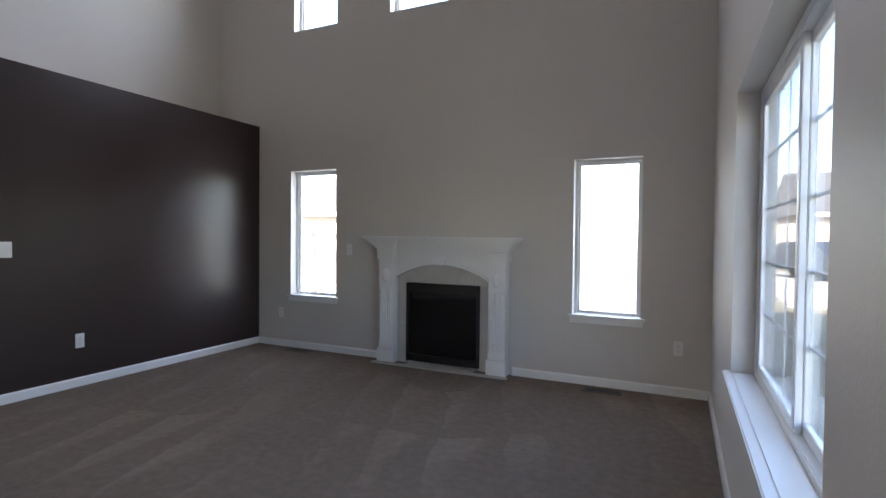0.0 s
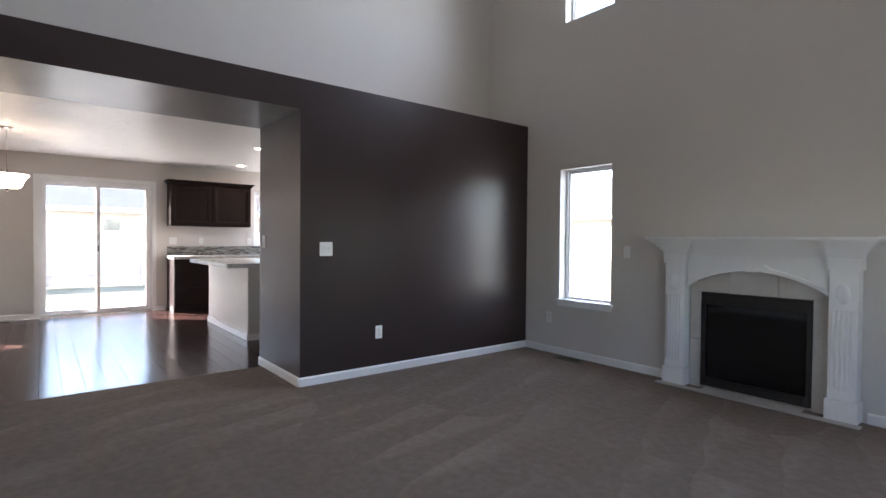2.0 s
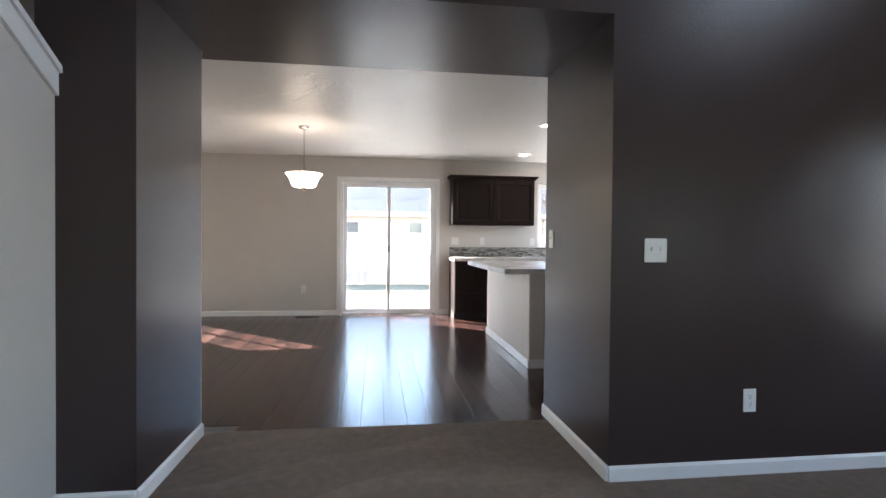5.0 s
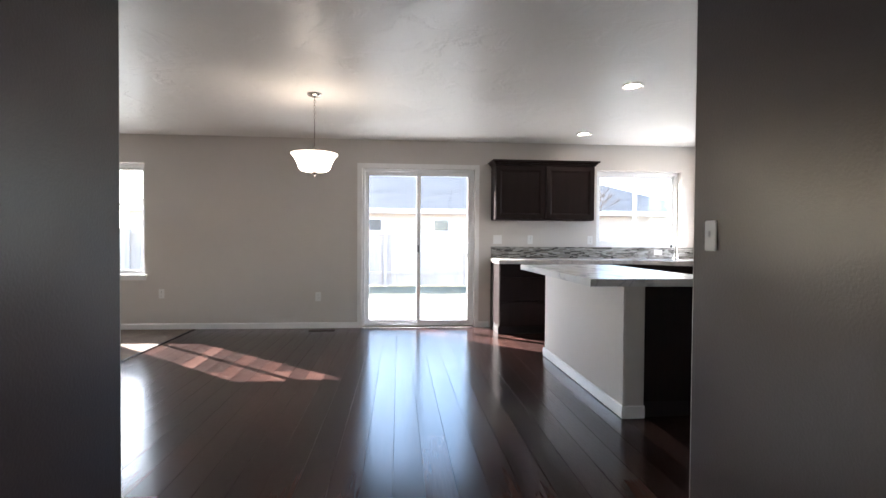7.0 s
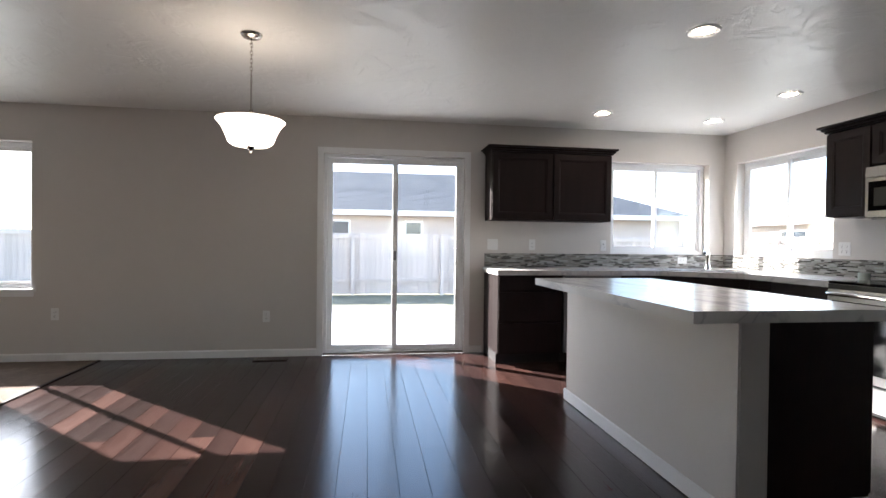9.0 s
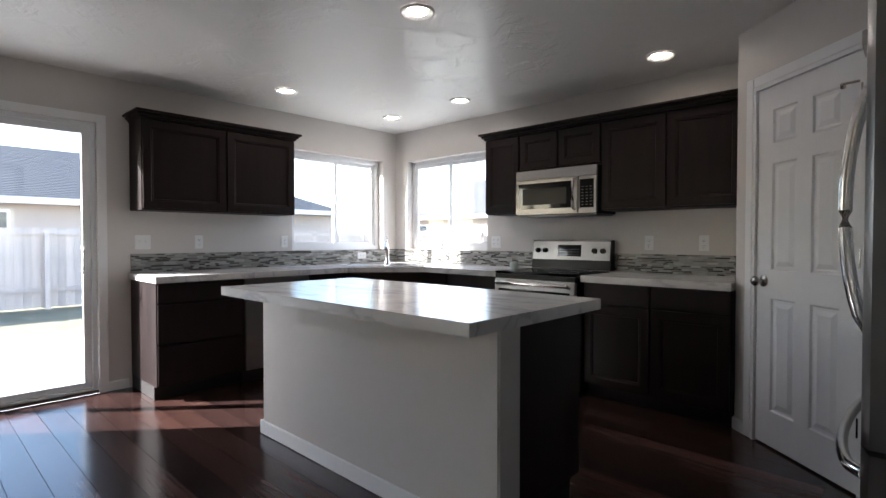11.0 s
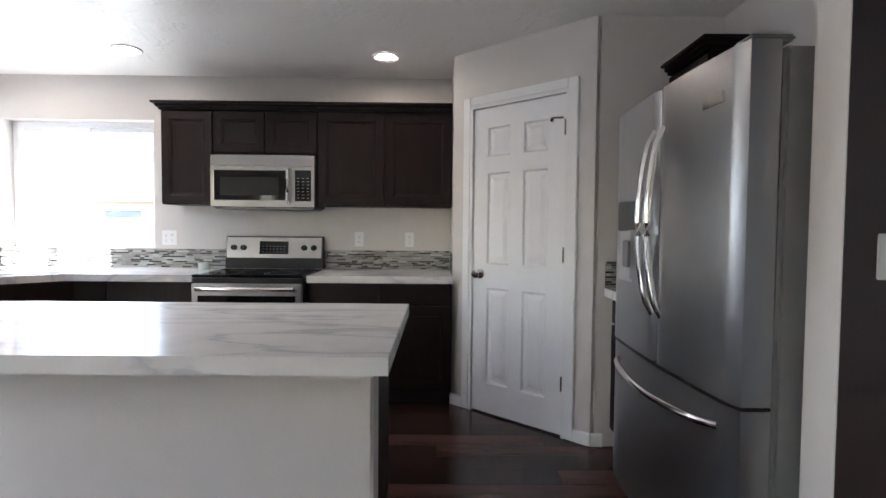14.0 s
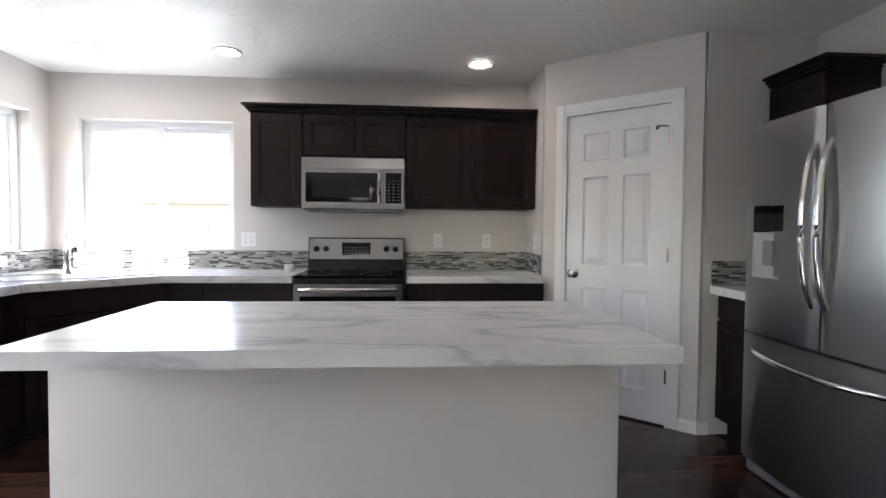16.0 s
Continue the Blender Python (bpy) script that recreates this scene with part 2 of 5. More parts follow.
def box(bm, x0, x1, y0, y1, z0, z1, bevel=0.0):
    """Adds a box, with chamfered edges where bevel is given."""
    r = bmesh.ops.create_cube(bm, size=1.0, matrix=Matrix.Translation(((x0 + x1) / 2, (y0 + y1) / 2, (z0 + z1) / 2)) @ Matrix.Diagonal((abs(x1 - x0), abs(y1 - y0), abs(z1 - z0), 1)))
    if bevel:
        edges = list({e for v in r["verts"] for e in v.link_edges})
        bmesh.ops.bevel(bm, geom=edges, offset=bevel, segments=2, affect="EDGES", clamp_overlap=True)
    return bm


def boxes(*specs, bevel=0.0):
    bm = bmesh.new()
    for s in specs:
        box(bm, *s, bevel=bevel)
    return bm


def rod(bm, a, b, r0, r1=None, seg=14):
    """A round bar from a to b."""
    a, b = Vector(a), Vector(b)
    m = Matrix.Translation((a + b) / 2) @ (b - a).to_track_quat("Z", "Y").to_matrix().to_4x4()
    bmesh.ops.create_cone(bm, cap_ends=True, segments=seg, radius1=r0, radius2=r0 if r1 is None else r1, depth=(b - a).length, matrix=m)
    return bm


def lathe(bm, profile, seg=32, centre=(0, 0, 0)):
    """Turns a profile of (radius, height) round the z axis."""
    rings = []
    for r, z in profile:
        rings.append([bm.verts.new((centre[0] + r * math.cos(2 * math.pi * i / seg), centre[1] + r * math.sin(2 * math.pi * i / seg), centre[2] + z)) for i in range(seg)])
    for a, b in zip(rings, rings[1:]):
        for i in range(seg):
            bm.faces.new((a[i], a[(i + 1) % seg], b[(i + 1) % seg], b[i]))
    return bm


def tube(bm, pts, r, seg=10):
    """A round bar bent along points."""
    pts = [Vector(p) for p in pts]
    rings = []
    for i, p in enumerate(pts):
        d = (pts[min(i + 1, len(pts) - 1)] - pts[max(i - 1, 0)]).normalized()
        q = d.to_track_quat("Z", "Y")
        rings.append([bm.verts.new(p + q @ Vector((r * math.cos(2 * math.pi * k / seg), r * math.sin(2 * math.pi * k / seg), 0))) for k in range(seg)])
    for a, b in zip(rings, rings[1:]):
        for k in range(seg):
            bm.faces.new((a[k], a[(k + 1) % seg], b[(k + 1) % seg], b[k]))
    bm.faces.new(rings[0][::-1])
    bm.faces.new(rings[-1])
    return bm


def prism(bm, outline, z0, z1, axis="z"):
    """Extrudes a flat outline; axis y takes outline points as (x, z)."""
    def at(p, h):
        return (p[0], p[1], h) if axis == "z" else ((p[0], h, p[1]) if axis == "y" else (h, p[0], p[1]))
    lo = [bm.verts.new(at(p, z0)) for p in outline]
    hi = [bm.verts.new(at(p, z1)) for p in outline]
    bm.faces.new(lo)
    bm.faces.new(hi)
    k = len(outline)
    for i in range(k):
        bm.faces.new((lo[i], lo[(i + 1) % k], hi[(i + 1) % k], hi[i]))
    bmesh.ops.recalc_face_normals(bm, faces=bm.faces)
    return bm


def mesh_ob(name, bm, material, smooth=False):
    bmesh.ops.recalc_face_normals(bm, faces=bm.faces)
    me = bpy.data.meshes.new(name)
    bm.to_mesh(me)
    bm.free()
    me.materials.append(M[material])
    if smooth:
        for p in me.polygons:
            p.use_smooth = True
        me.set_sharp_from_angle(angle=radians(40))
    return new(name, me)


def part(name, bm, material, parent, label="", smooth=False):
    ob = mesh_ob(name, bm, material, smooth)
    ob.parent = parent
    if label:
        ob["label"] = label
    return ob


def thing(name, m, label, category, group="", kind=""):
    ob = new(name)
    ob.matrix_world = m
    ob.empty_display_size = 0.1
    return tagged(ob, label, category, group, kind)


def structure(name, bm, material, label, category):
    return tagged(mesh_ob(name, bm, material), label, category, kind="structure")


def wall_mesh(bm, axis, p0, p1, u0, u1, z0, z1, holes=()):
    """A wall between planes p0 and p1 of the axis, over u0..u1 and z0..z1, with openings (ua, ub, za, zb) through it."""
    us = sorted({u0, u1, *[h[0] for h in holes], *[h[1] for h in holes]})
    zs = sorted({z0, z1, *[h[2] for h in holes], *[h[3] for h in holes]})
    us, zs = [u for u in us if u0 <= u <= u1], [z for z in zs if z0 <= z <= z1]

    def solid(i, j):
        if not (0 <= i < len(us) - 1 and 0 <= j < len(zs) - 1):
            return False
        u, z = (us[i] + us[i + 1]) / 2, (zs[j] + zs[j + 1]) / 2
        return not any(h[0] < u < h[1] and h[2] < z < h[3] for h in holes)

    cache = {}

    def v(p, u, z):
        key = (p, u, z)
        if key not in cache:
            cache[key] = bm.verts.new((p, u, z) if axis == "x" else (u, p, z))
        return cache[key]

    for i in range(len(us) - 1):
        for j in range(len(zs) - 1):
            if not solid(i, j):
                continue
            a, b, c, d = us[i], us[i + 1], zs[j], zs[j + 1]
            for p in (p0, p1):
                bm.faces.new((v(p, a, c), v(p, b, c), v(p, b, d), v(p, a, d)))
            for near, e, f in (((i - 1, j), (a, c), (a, d)), ((i + 1, j), (b, c), (b, d)), ((i, j - 1), (a, c), (b, c)), ((i, j + 1), (a, d), (b, d))):
                if not solid(*near):
                    bm.faces.new((v(p0, *e), v(p0, *f), v(p1, *f), v(p1, *e)))
    return bm


# ---- the large structure ----
XD, XK, XW = -4.48, -5.44, -10.11          # dark wall, its kitchen side, kitchen west wall
XC = -5.335                                # where the carpet meets the planks in the opening
XL = -5.292                                # kitchen side of the dark wall beside the stairwell
YF, YN, XR = 4.72, 4.876, 0.17             # fireplace wall, kitchen north wall, living east wall
YL = -0.423                                # stair half wall
HC, HI, HD = 2.44, 5.3, 2.50                         # kitchen ceiling, living ceiling
OY0, OY1, OZ = -0.105, 2.032, 2.255        # wide opening
XE = -4.86                                 # wall behind the fridge
YS = -7.0

FIRE_WINDOWS = [(-4.01, -3.39, 0.575, 1.965), (-0.895, -0.345, 0.58, 1.925)]
HIGH_WINDOWS = [(-3.97, -3.39, 3.5, 4.7), (-2.74, -1.46, 3.5, 4.7)]
EAST_WINDOW = (1.35, 3.06, 0.60, 1.935)
DINING_WINDOWS = [(-3.43, -2.32, 0.668, 2.085), (-4.98, -3.87, 0.668, 2.085)]
SLIDER = (0.366, 1.830, 0.0, 2.072)
SINK_WEST = (3.486, 4.677, 1.067, 2.095)
SINK_NORTH = (-9.916, -8.72, 1.067, 2.09)

structure("wall_fireplace", wall_mesh(bmesh.new(), "y", YF, YF + 0.16, -5.30, XR + 0.16, 0, HI, FIRE_WINDOWS + HIGH_WINDOWS + [(-2.505, -1.73, 0.03, 0.80)]), "wall", "tall greige painted living room wall with fireplace", "wall")
structure("wall_east", wall_mesh(bmesh.new(), "x", XR, XR + 0.16, -1.8, YF, 0, HI, [EAST_WINDOW]), "wall", "greige painted living room wall with gridded window", "wall")
structure("wall_upper", wall_mesh(bmesh.new(), "x", -5.30, -5.14, -1.8, YF, HD + 0.005, HI), "wall", "pale upper wall set back above the dark accent wall", "wall")
dark = bmesh.new()
# one solid outline seen from the living room, the opening cut out of it, and the deep jambs behind it
prism(dark, [(-0.5, 0), (OY0, 0), (OY0, OZ), (OY1, OZ), (OY1, 0), (YF, 0), (YF, HD), (-0.5, HD)], XD - 0.16, XD, "x")
prism(dark, [(-0.5, 0), (OY0, 0), (OY0, OZ), (-0.5, OZ)], XL + 0.004, XD - 0.16, "x")
prism(dark, [(OY1, 0), (2.14, 0), (2.14, OZ), (OY1, OZ)], XK + 0.004, XD - 0.16, "x")
prism(dark, [(-0.5, OZ), (2.14, OZ), (2.14, HD), (-0.5, HD)], XK + 0.004, XD - 0.16, "x")
structure("wall_accent", dark, "dark", "dark brown painted accent wall with a wide opening", "wall")
skin = bmesh.new()
box(skin, XL, XL + 0.003, -0.5, OY0, 0, HC)
box(skin, XL, XL + 0.02, YS, -0.5, 0, HC)
box(skin, XK, XK + 0.003, OY0, OY1, OZ, HC)
box(skin, XK, XK + 0.003, OY1, 2.14, 0, HC)
box(skin, XK, XE, 2.1405, 2.15, 0, HC)
structure("wall_kitchen_east", skin, "wall", "greige painted kitchen side of the opening", "wall")
structure("wall_alcove", boxes((XE, -4.66, 2.14, 3.74, 0, HC)), "wall", "greige wall behind the refrigerator", "wall")
structure("wall_kitchen_west", wall_mesh(bmesh.new(), "x", XW - 0.16, XW, YS, YN + 0.16, 0, HC, [*DINING_WINDOWS, SLIDER, SINK_WEST]), "wall", "greige kitchen wall with patio door and windows", "wall")
structure("wall_kitchen_north", wall_mesh(bmesh.new(), "y", YN, YN + 0.16, XW, -5.30, 0, HC, [SINK_NORTH]), "wall", "greige kitchen wall behind the range", "wall")
structure("wall_south", boxes((XW, XL, YS - 0.16, YS, 0, HC)), "wall", "plain greige wall closing the dining end", "wall")
structure("wall_stair", boxes((-5.30, XR, -1.96, -1.8, 0, HI)), "wall", "plain stairwell wall behind the half wall", "wall")
structure("wall_stair_end", boxes((XL + 0.02, -5.0, -1.8, -0.5, 0, HC)), "wall", "plain wall at the foot of the stairwell", "wall")
half = bmesh.new()
prism(half, [(XD, 0), (XR, 0), (XR, 1.80 + 0.58 * (XR - XD)), (XD, 1.80)], YL - 0.11, YL, "y")
structure("wall_stair_half", half, "wall", "greige stair half wall with sloping top", "wall")
cap = bmesh.new()
prism(cap, [(XD - 0.02, 1.835), (XR, 1.847 + 0.58 * (XR - XD)), (XR, 1.875 + 0.58 * (XR - XD)), (XD - 0.02, 1.863)], YL - 0.14, YL + 0.03, "y")
prism(cap, [(XD, 1.752), (XR, 1.752 + 0.58 * (XR - XD)), (XR, 1.847 + 0.58 * (XR - XD)), (XD, 1.847)], YL, YL + 0.016, "y")
structure("trim_stair_cap", cap, "trim", "white painted cap rail on the stair half wall", "trim")

# pantry: a short return, a diagonal wall with the door, a second return
P0, P1, P2 = Vector((-6.345, YN)), Vector((-6.345, 4.347)), Vector((-5.568, 3.642))
DIAG = (P2 - P1).normalized()
DLEN = (P2 - P1).length
DIAG_M = Matrix.Translation((P1.x, P1.y, 0)) @ Matrix.Rotation(math.atan2(DIAG.y, DIAG.x), 4, "Z")
structure("wall_pantry_return", boxes((-6.345, -6.24, P1.y + 0.05, YN, 0, HC)), "wall", "greige pantry return wall beside the counter", "wall")
diag = wall_mesh(bmesh.new(), "y", 0, 0.11, 0, DLEN, 0, HC, [(0.160, 0.885, 0, 2.063)])
diag.transform(DIAG_M)
structure("wall_pantry", diag, "wall", "greige diagonal pantry wall with a door", "wall")
structure("wall_pantry_side", boxes((-5.545, XE, P2.y, 3.80, 0, HC)), "wall", "greige pantry side wall by the refrigerator", "wall")

structure("ceiling_kitchen", boxes((XW - 0.1, -5.31, YS, YN + 0.1, HC, HC + 0.1), (-5.31, -4.5, YS, YN + 0.1, HC, HC + 0.008)), "ceiling", "glossy skip-trowel textured kitchen ceiling", "ceiling")
structure("trim_ledge", boxes((-5.31, -4.645, -0.5, YF, HD - 0.03, HD + 0.004)), "wall", "plain ledge on top of the accent wall", "ledge")
structure("ceiling_living", boxes((-5.30, XR + 0.16, -1.96, YF + 0.16, HI, HI + 0.1)), "ceiling", "high textured living room ceiling", "ceiling")
structure("floor_living", boxes((XC, XR + 0.16, -1.96, YF + 0.1, -0.12, 0.004)), "carpet", "beige cut-pile carpet with vacuum marks", "carpet")
structure("floor_dining_carpet", boxes((XW, XK - 0.004, YS, -1.735, -0.12, 0.004)), "carpet", "beige carpet at the dining end", "carpet")
floor_kitchen = structure("floor_kitchen", boxes((XW, XC - 0.004, -1.715, YN, -0.12, -0.004), (XC - 0.004, XE, 2.14, 3.66, -0.11, -0.005)), "subfloor", "dark reddish hardwood plank floor", "floor")
structure("trim_floor_edge", boxes((XW, XK - 0.004, -1.735, -1.715, -0.1, 0.008)), "cabinet", "dark wood strip where carpet meets planks", "trim")


def baseboard(a, b, h=0.076, t=0.014):
    """A white baseboard along the floor from a to b; the room lies to its right."""
    a, b = Vector(a), Vector(b)
    d = b - a
    bm = bmesh.new()
    prism(bm, [(0, 0), (-t, 0), (-t, h - 0.012), (-t * 0.45, h), (0, h)], 0, d.length, "x")
    bm.transform(Matrix.Translation((a.x, a.y, 0.002)) @ Matrix.Rotation(math.atan2(d.y, d.x), 4, "Z"))
    structure("baseboard", bm, "trim", "white painted baseboard along the wall", "baseboard")


for a, b in (((XD, YF), (-2.80, YF)), ((-1.42, YF), (XR, YF)), ((XR, YF), (XR, YL)), ((XR, YL), (XD, YL)), ((XD, YL), (XD, OY0)), ((XD, OY1), (XD, YF)),
             ((XD, OY0), (XL, OY0)), ((XK, OY1), (XD, OY1)), ((XW, YS), (XW, 0.325)), ((XW, 1.88), (XW, 2.03)), ((XL, OY0), (XL, YS)),
             ((XK, 2.14), (XK, OY1)), ((-6.345, 4.40), (-6.345, P1.y)), (tuple(P1), tuple(P1 + DIAG * 0.097)), (tuple(P1 + DIAG * 0.948), tuple(P2)), (tuple(P2), (-5.50, P2.y))):
    baseboard(a, b)

# ---- windows and doors ----


def window(name, m, w, h, style, label, sill=True, depth=0.16):
    """A window in its opening: local x across, y outwards from the room face, z up from the opening's bottom."""
    root = thing(name, m, label, "window", kind="structure")
    f, y0, y1 = (0.024 if style == "fixed" else 0.045), depth - 0.065, depth - 0.005
    part("window_frame", boxes((0, f, y0, y1, 0, h), (w - f, w, y0, y1, 0, h), (f, w - f, y0, y1, 0, f), (f, w - f, y0, y1, h - f, h), bevel=0.004), "vinyl", root)
    s = 0.018 if style == "fixed" else 0.038
    if style == "fixed":
        sashes = [(f, w - f, y0 + 0.02)]
    else:
        sashes = [(f, w / 2 + s / 2, y0 + 0.006), (w / 2 - s / 2, w - f, y0 + 0.03)]
    for a, b, y in sashes:
        bm = boxes((a, a + s, y, y + 0.022, f, h - f), (b - s, b, y, y + 0.022, f, h - f), (a + s, b - s, y, y + 0.022, f, f + s), (a + s, b - s, y, y + 0.022, h - f - s, h - f), bevel=0.003)
        sash = part("sash", bm, "vinyl", root)
        pane = part("pane", boxes((a + s - 0.004, b - s + 0.004, y + 0.009, y + 0.013, f + s - 0.004, h - f - s + 0.004)), "glass", sash, "clear window glass")
        pane.visible_shadow = False
        if style == "grid":
            g = bmesh.new()
            for k in (1, 2):
                u = a + s + (b - a - 2 * s) * k / 3
                box(g, u - 0.006, u + 0.006, y + 0.015, y + 0.020, f + s, h - f - s)
            for k in (1, 2, 3, 4):
                z = f + s + (h - 2 * f - 2 * s) * k / 5
                box(g, a + s, b - s, y + 0.0145, y + 0.0205, z - 0.006, z + 0.006)
            part("muntin", g, "vinyl", sash, "white grid bars")
    if style == "slide":
        part("latch", boxes((w / 2 - 0.012, w / 2 + 0.012, y0 - 0.012, y0 + 0.008, h * 0.52, h * 0.52 + 0.06), bevel=0.004), "vinyl", root)
    if sill:
        part("window_sill", boxes((-0.035, w + 0.035, -0.035, 0.0, 0.0, 0.02), (0.001, w - 0.001, 0.0, y0, 0.001, 0.02), bevel=0.005), "trim", root)
        part("apron", boxes((-0.02, w + 0.02, -0.014, -0.001, -0.05, -0.001), bevel=0.004), "trim", root)
    return root


for i, (a, b, z0, z1) in enumerate(FIRE_WINDOWS):
    window(f"window_{i + 1}", pose(a, YF, z0), b - a, z1 - z0, "fixed", "narrow fixed window with white sill beside the fireplace")
for i, (a, b, z0, z1) in enumerate(HIGH_WINDOWS):
    window(f"window_{i + 3}", pose(a, YF, z0), b - a, z1 - z0, "fixed", "high white-framed window above the fireplace", sill=False)
window("window_5", pose(XR, EAST_WINDOW[1], EAST_WINDOW[2], 0, 0, -90), EAST_WINDOW[1] - EAST_WINDOW[0], EAST_WINDOW[3] - EAST_WINDOW[2], "grid", "wide white gridded sliding window with glossy sill")
for i, (a, b, z0, z1) in enumerate(DINING_WINDOWS):
    window(f"window_{i + 6}", pose(XW, a, z0, 0, 0, 90), b - a, z1 - z0, "slide", "white sliding window with sill at the dining end")
window("window_8", pose(XW, SINK_WEST[0], SINK_WEST[2], 0, 0, 90), SINK_WEST[1] - SINK_WEST[0], SINK_WEST[3] - SINK_WEST[2], "slide", "white sliding window above the corner sink", sill=False)
window("window_9", pose(SINK_NORTH[0], YN, SINK_NORTH[2]), SINK_NORTH[1] - SINK_NORTH[0], SINK_NORTH[3] - SINK_NORTH[2], "slide", "white sliding window beside the range cabinets", sill=False)


def patio_door():
    a, b, _, h = SLIDER
    w = b - a
    root = thing("door_1", pose(XW, a, 0, 0, 0, 90), "white vinyl sliding glass patio door", "door", kind="structure")
    c = 0.062
    part("casing", boxes((-c, 0.0, -0.016, -0.001, 0.002, h + c), (w, w + c, -0.016, -0.001, 0.002, h + c), (0.0, w, -0.016, -0.001, h, h + c), bevel=0.004), "trim", root)
    f = 0.032
    part("door_frame", boxes((0, f, 0.03, 0.15, 0, h), (w - f, w, 0.03, 0.15, 0, h), (f, w - f, 0.03, 0.15, h - f, h), (f, w - f, 0.03, 0.15, 0.0, 0.035), bevel=0.004), "vinyl", root)
    s = 0.052
    for x0, x1, y in ((f, w / 2 + s / 2, 0.095), (w / 2 - s / 2, w - f, 0.05)):
        leaf = part("door_panel", boxes((x0, x0 + s, y, y + 0.038, 0.036, h - f), (x1 - s, x1, y, y + 0.038, 0.036, h - f), (x0 + s, x1 - s, y, y + 0.038, 0.036, 0.036 + s), (x0 + s, x1 - s, y, y + 0.038, h - f - s, h - f), bevel=0.004), "vinyl", root)
        p = part("pane", boxes((x0 + s - 0.005, x1 - s + 0.005, y + 0.017, y + 0.021, 0.03 + s, h - f - s + 0.005)), "glass", leaf, "clear door glass")
        p.visible_shadow = False
    part("threshold", boxes((0.001, w - 0.001, 0.001, 0.0295, 0.0005, 0.02), bevel=0.003), "vent", root, "brown metal threshold")
    part("latch", boxes((w / 2 - 0.018, w / 2 + 0.012, 0.03, 0.05, 0.98, 1.08), bevel=0.006), "steel_side", root, "grey latch on the meeting stile")
    hb = bmesh.new()
    tube(hb, [(w - 0.085, 0.05, 0.93), (w - 0.085, 0.01, 0.95), (w - 0.085, 0.01, 1.10), (w - 0.085, 0.05, 1.12)], 0.011)
    part("door_handle", hb, "vinyl", root, smooth=True)


patio_door()


def panel_relief(bm, x0, x1, z0, z1, y, rim=0.022, raised=True):
    """A raised door panel: a sunk rim with a raised field."""
    def ring(d, dy):
        return [bm.verts.new(p) for p in ((x0 + d, y + dy, z0 + d), (x1 - d, y + dy, z0 + d), (x1 - d, y + dy, z1 - d), (x0 + d, y + dy, z1 - d))]
    rings = [ring(0, 0), ring(rim * 0.4, 0.009), ring(rim, 0.009), ring(rim * 2.2, 0.001)] if raised else [ring(0, 0), ring(0.004, 0.003), ring(0.014, 0.004), ring(0.018, 0.010)]
    for a, b in zip(rings, rings[1:]):
        for k in range(4):
            bm.faces.new((a[k], a[(k + 1) % 4], b[(k + 1) % 4], b[k]))
    bm.faces.new(rings[-1])


def face_with_panels(w, h, t, panels, rim=0.022, raised=True):
    """A slab with sunk panels in its front (-y) face."""
    bm = bmesh.new()
    xs = sorted({0, w, *[p[0] for p in panels], *[p[1] for p in panels]})
    zs = sorted({0, h, *[p[2] for p in panels], *[p[3] for p in panels]})
    for i in range(len(xs) - 1):
        for j in range(len(zs) - 1):
            cx, cz = (xs[i] + xs[i + 1]) / 2, (zs[j] + zs[j + 1]) / 2
            if not any(p[0] < cx < p[1] and p[2] < cz < p[3] for p in panels):
                bm.faces.new([bm.verts.new(q) for q in ((xs[i], 0, zs[j]), (xs[i + 1], 0, zs[j]), (xs[i + 1], 0, zs[j + 1]), (xs[i], 0, zs[j + 1]))])
    for p in panels:
        panel_relief(bm, *p, 0, rim, raised)
    fr = [bm.verts.new(q) for q in ((0, 0, 0), (w, 0, 0), (w, 0, h), (0, 0, h))]
    bk = [bm.verts.new(q) for q in ((0, t, 0), (w, t, 0), (w, t, h), (0, t, h))]
    bm.faces.new(bk)
    for k in range(4):
        bm.faces.new((fr[k], fr[(k + 1) % 4], bk[(k + 1) % 4], bk[k]))
    bmesh.ops.remove_doubles(bm, verts=bm.verts, dist=0.0003)
    return bm


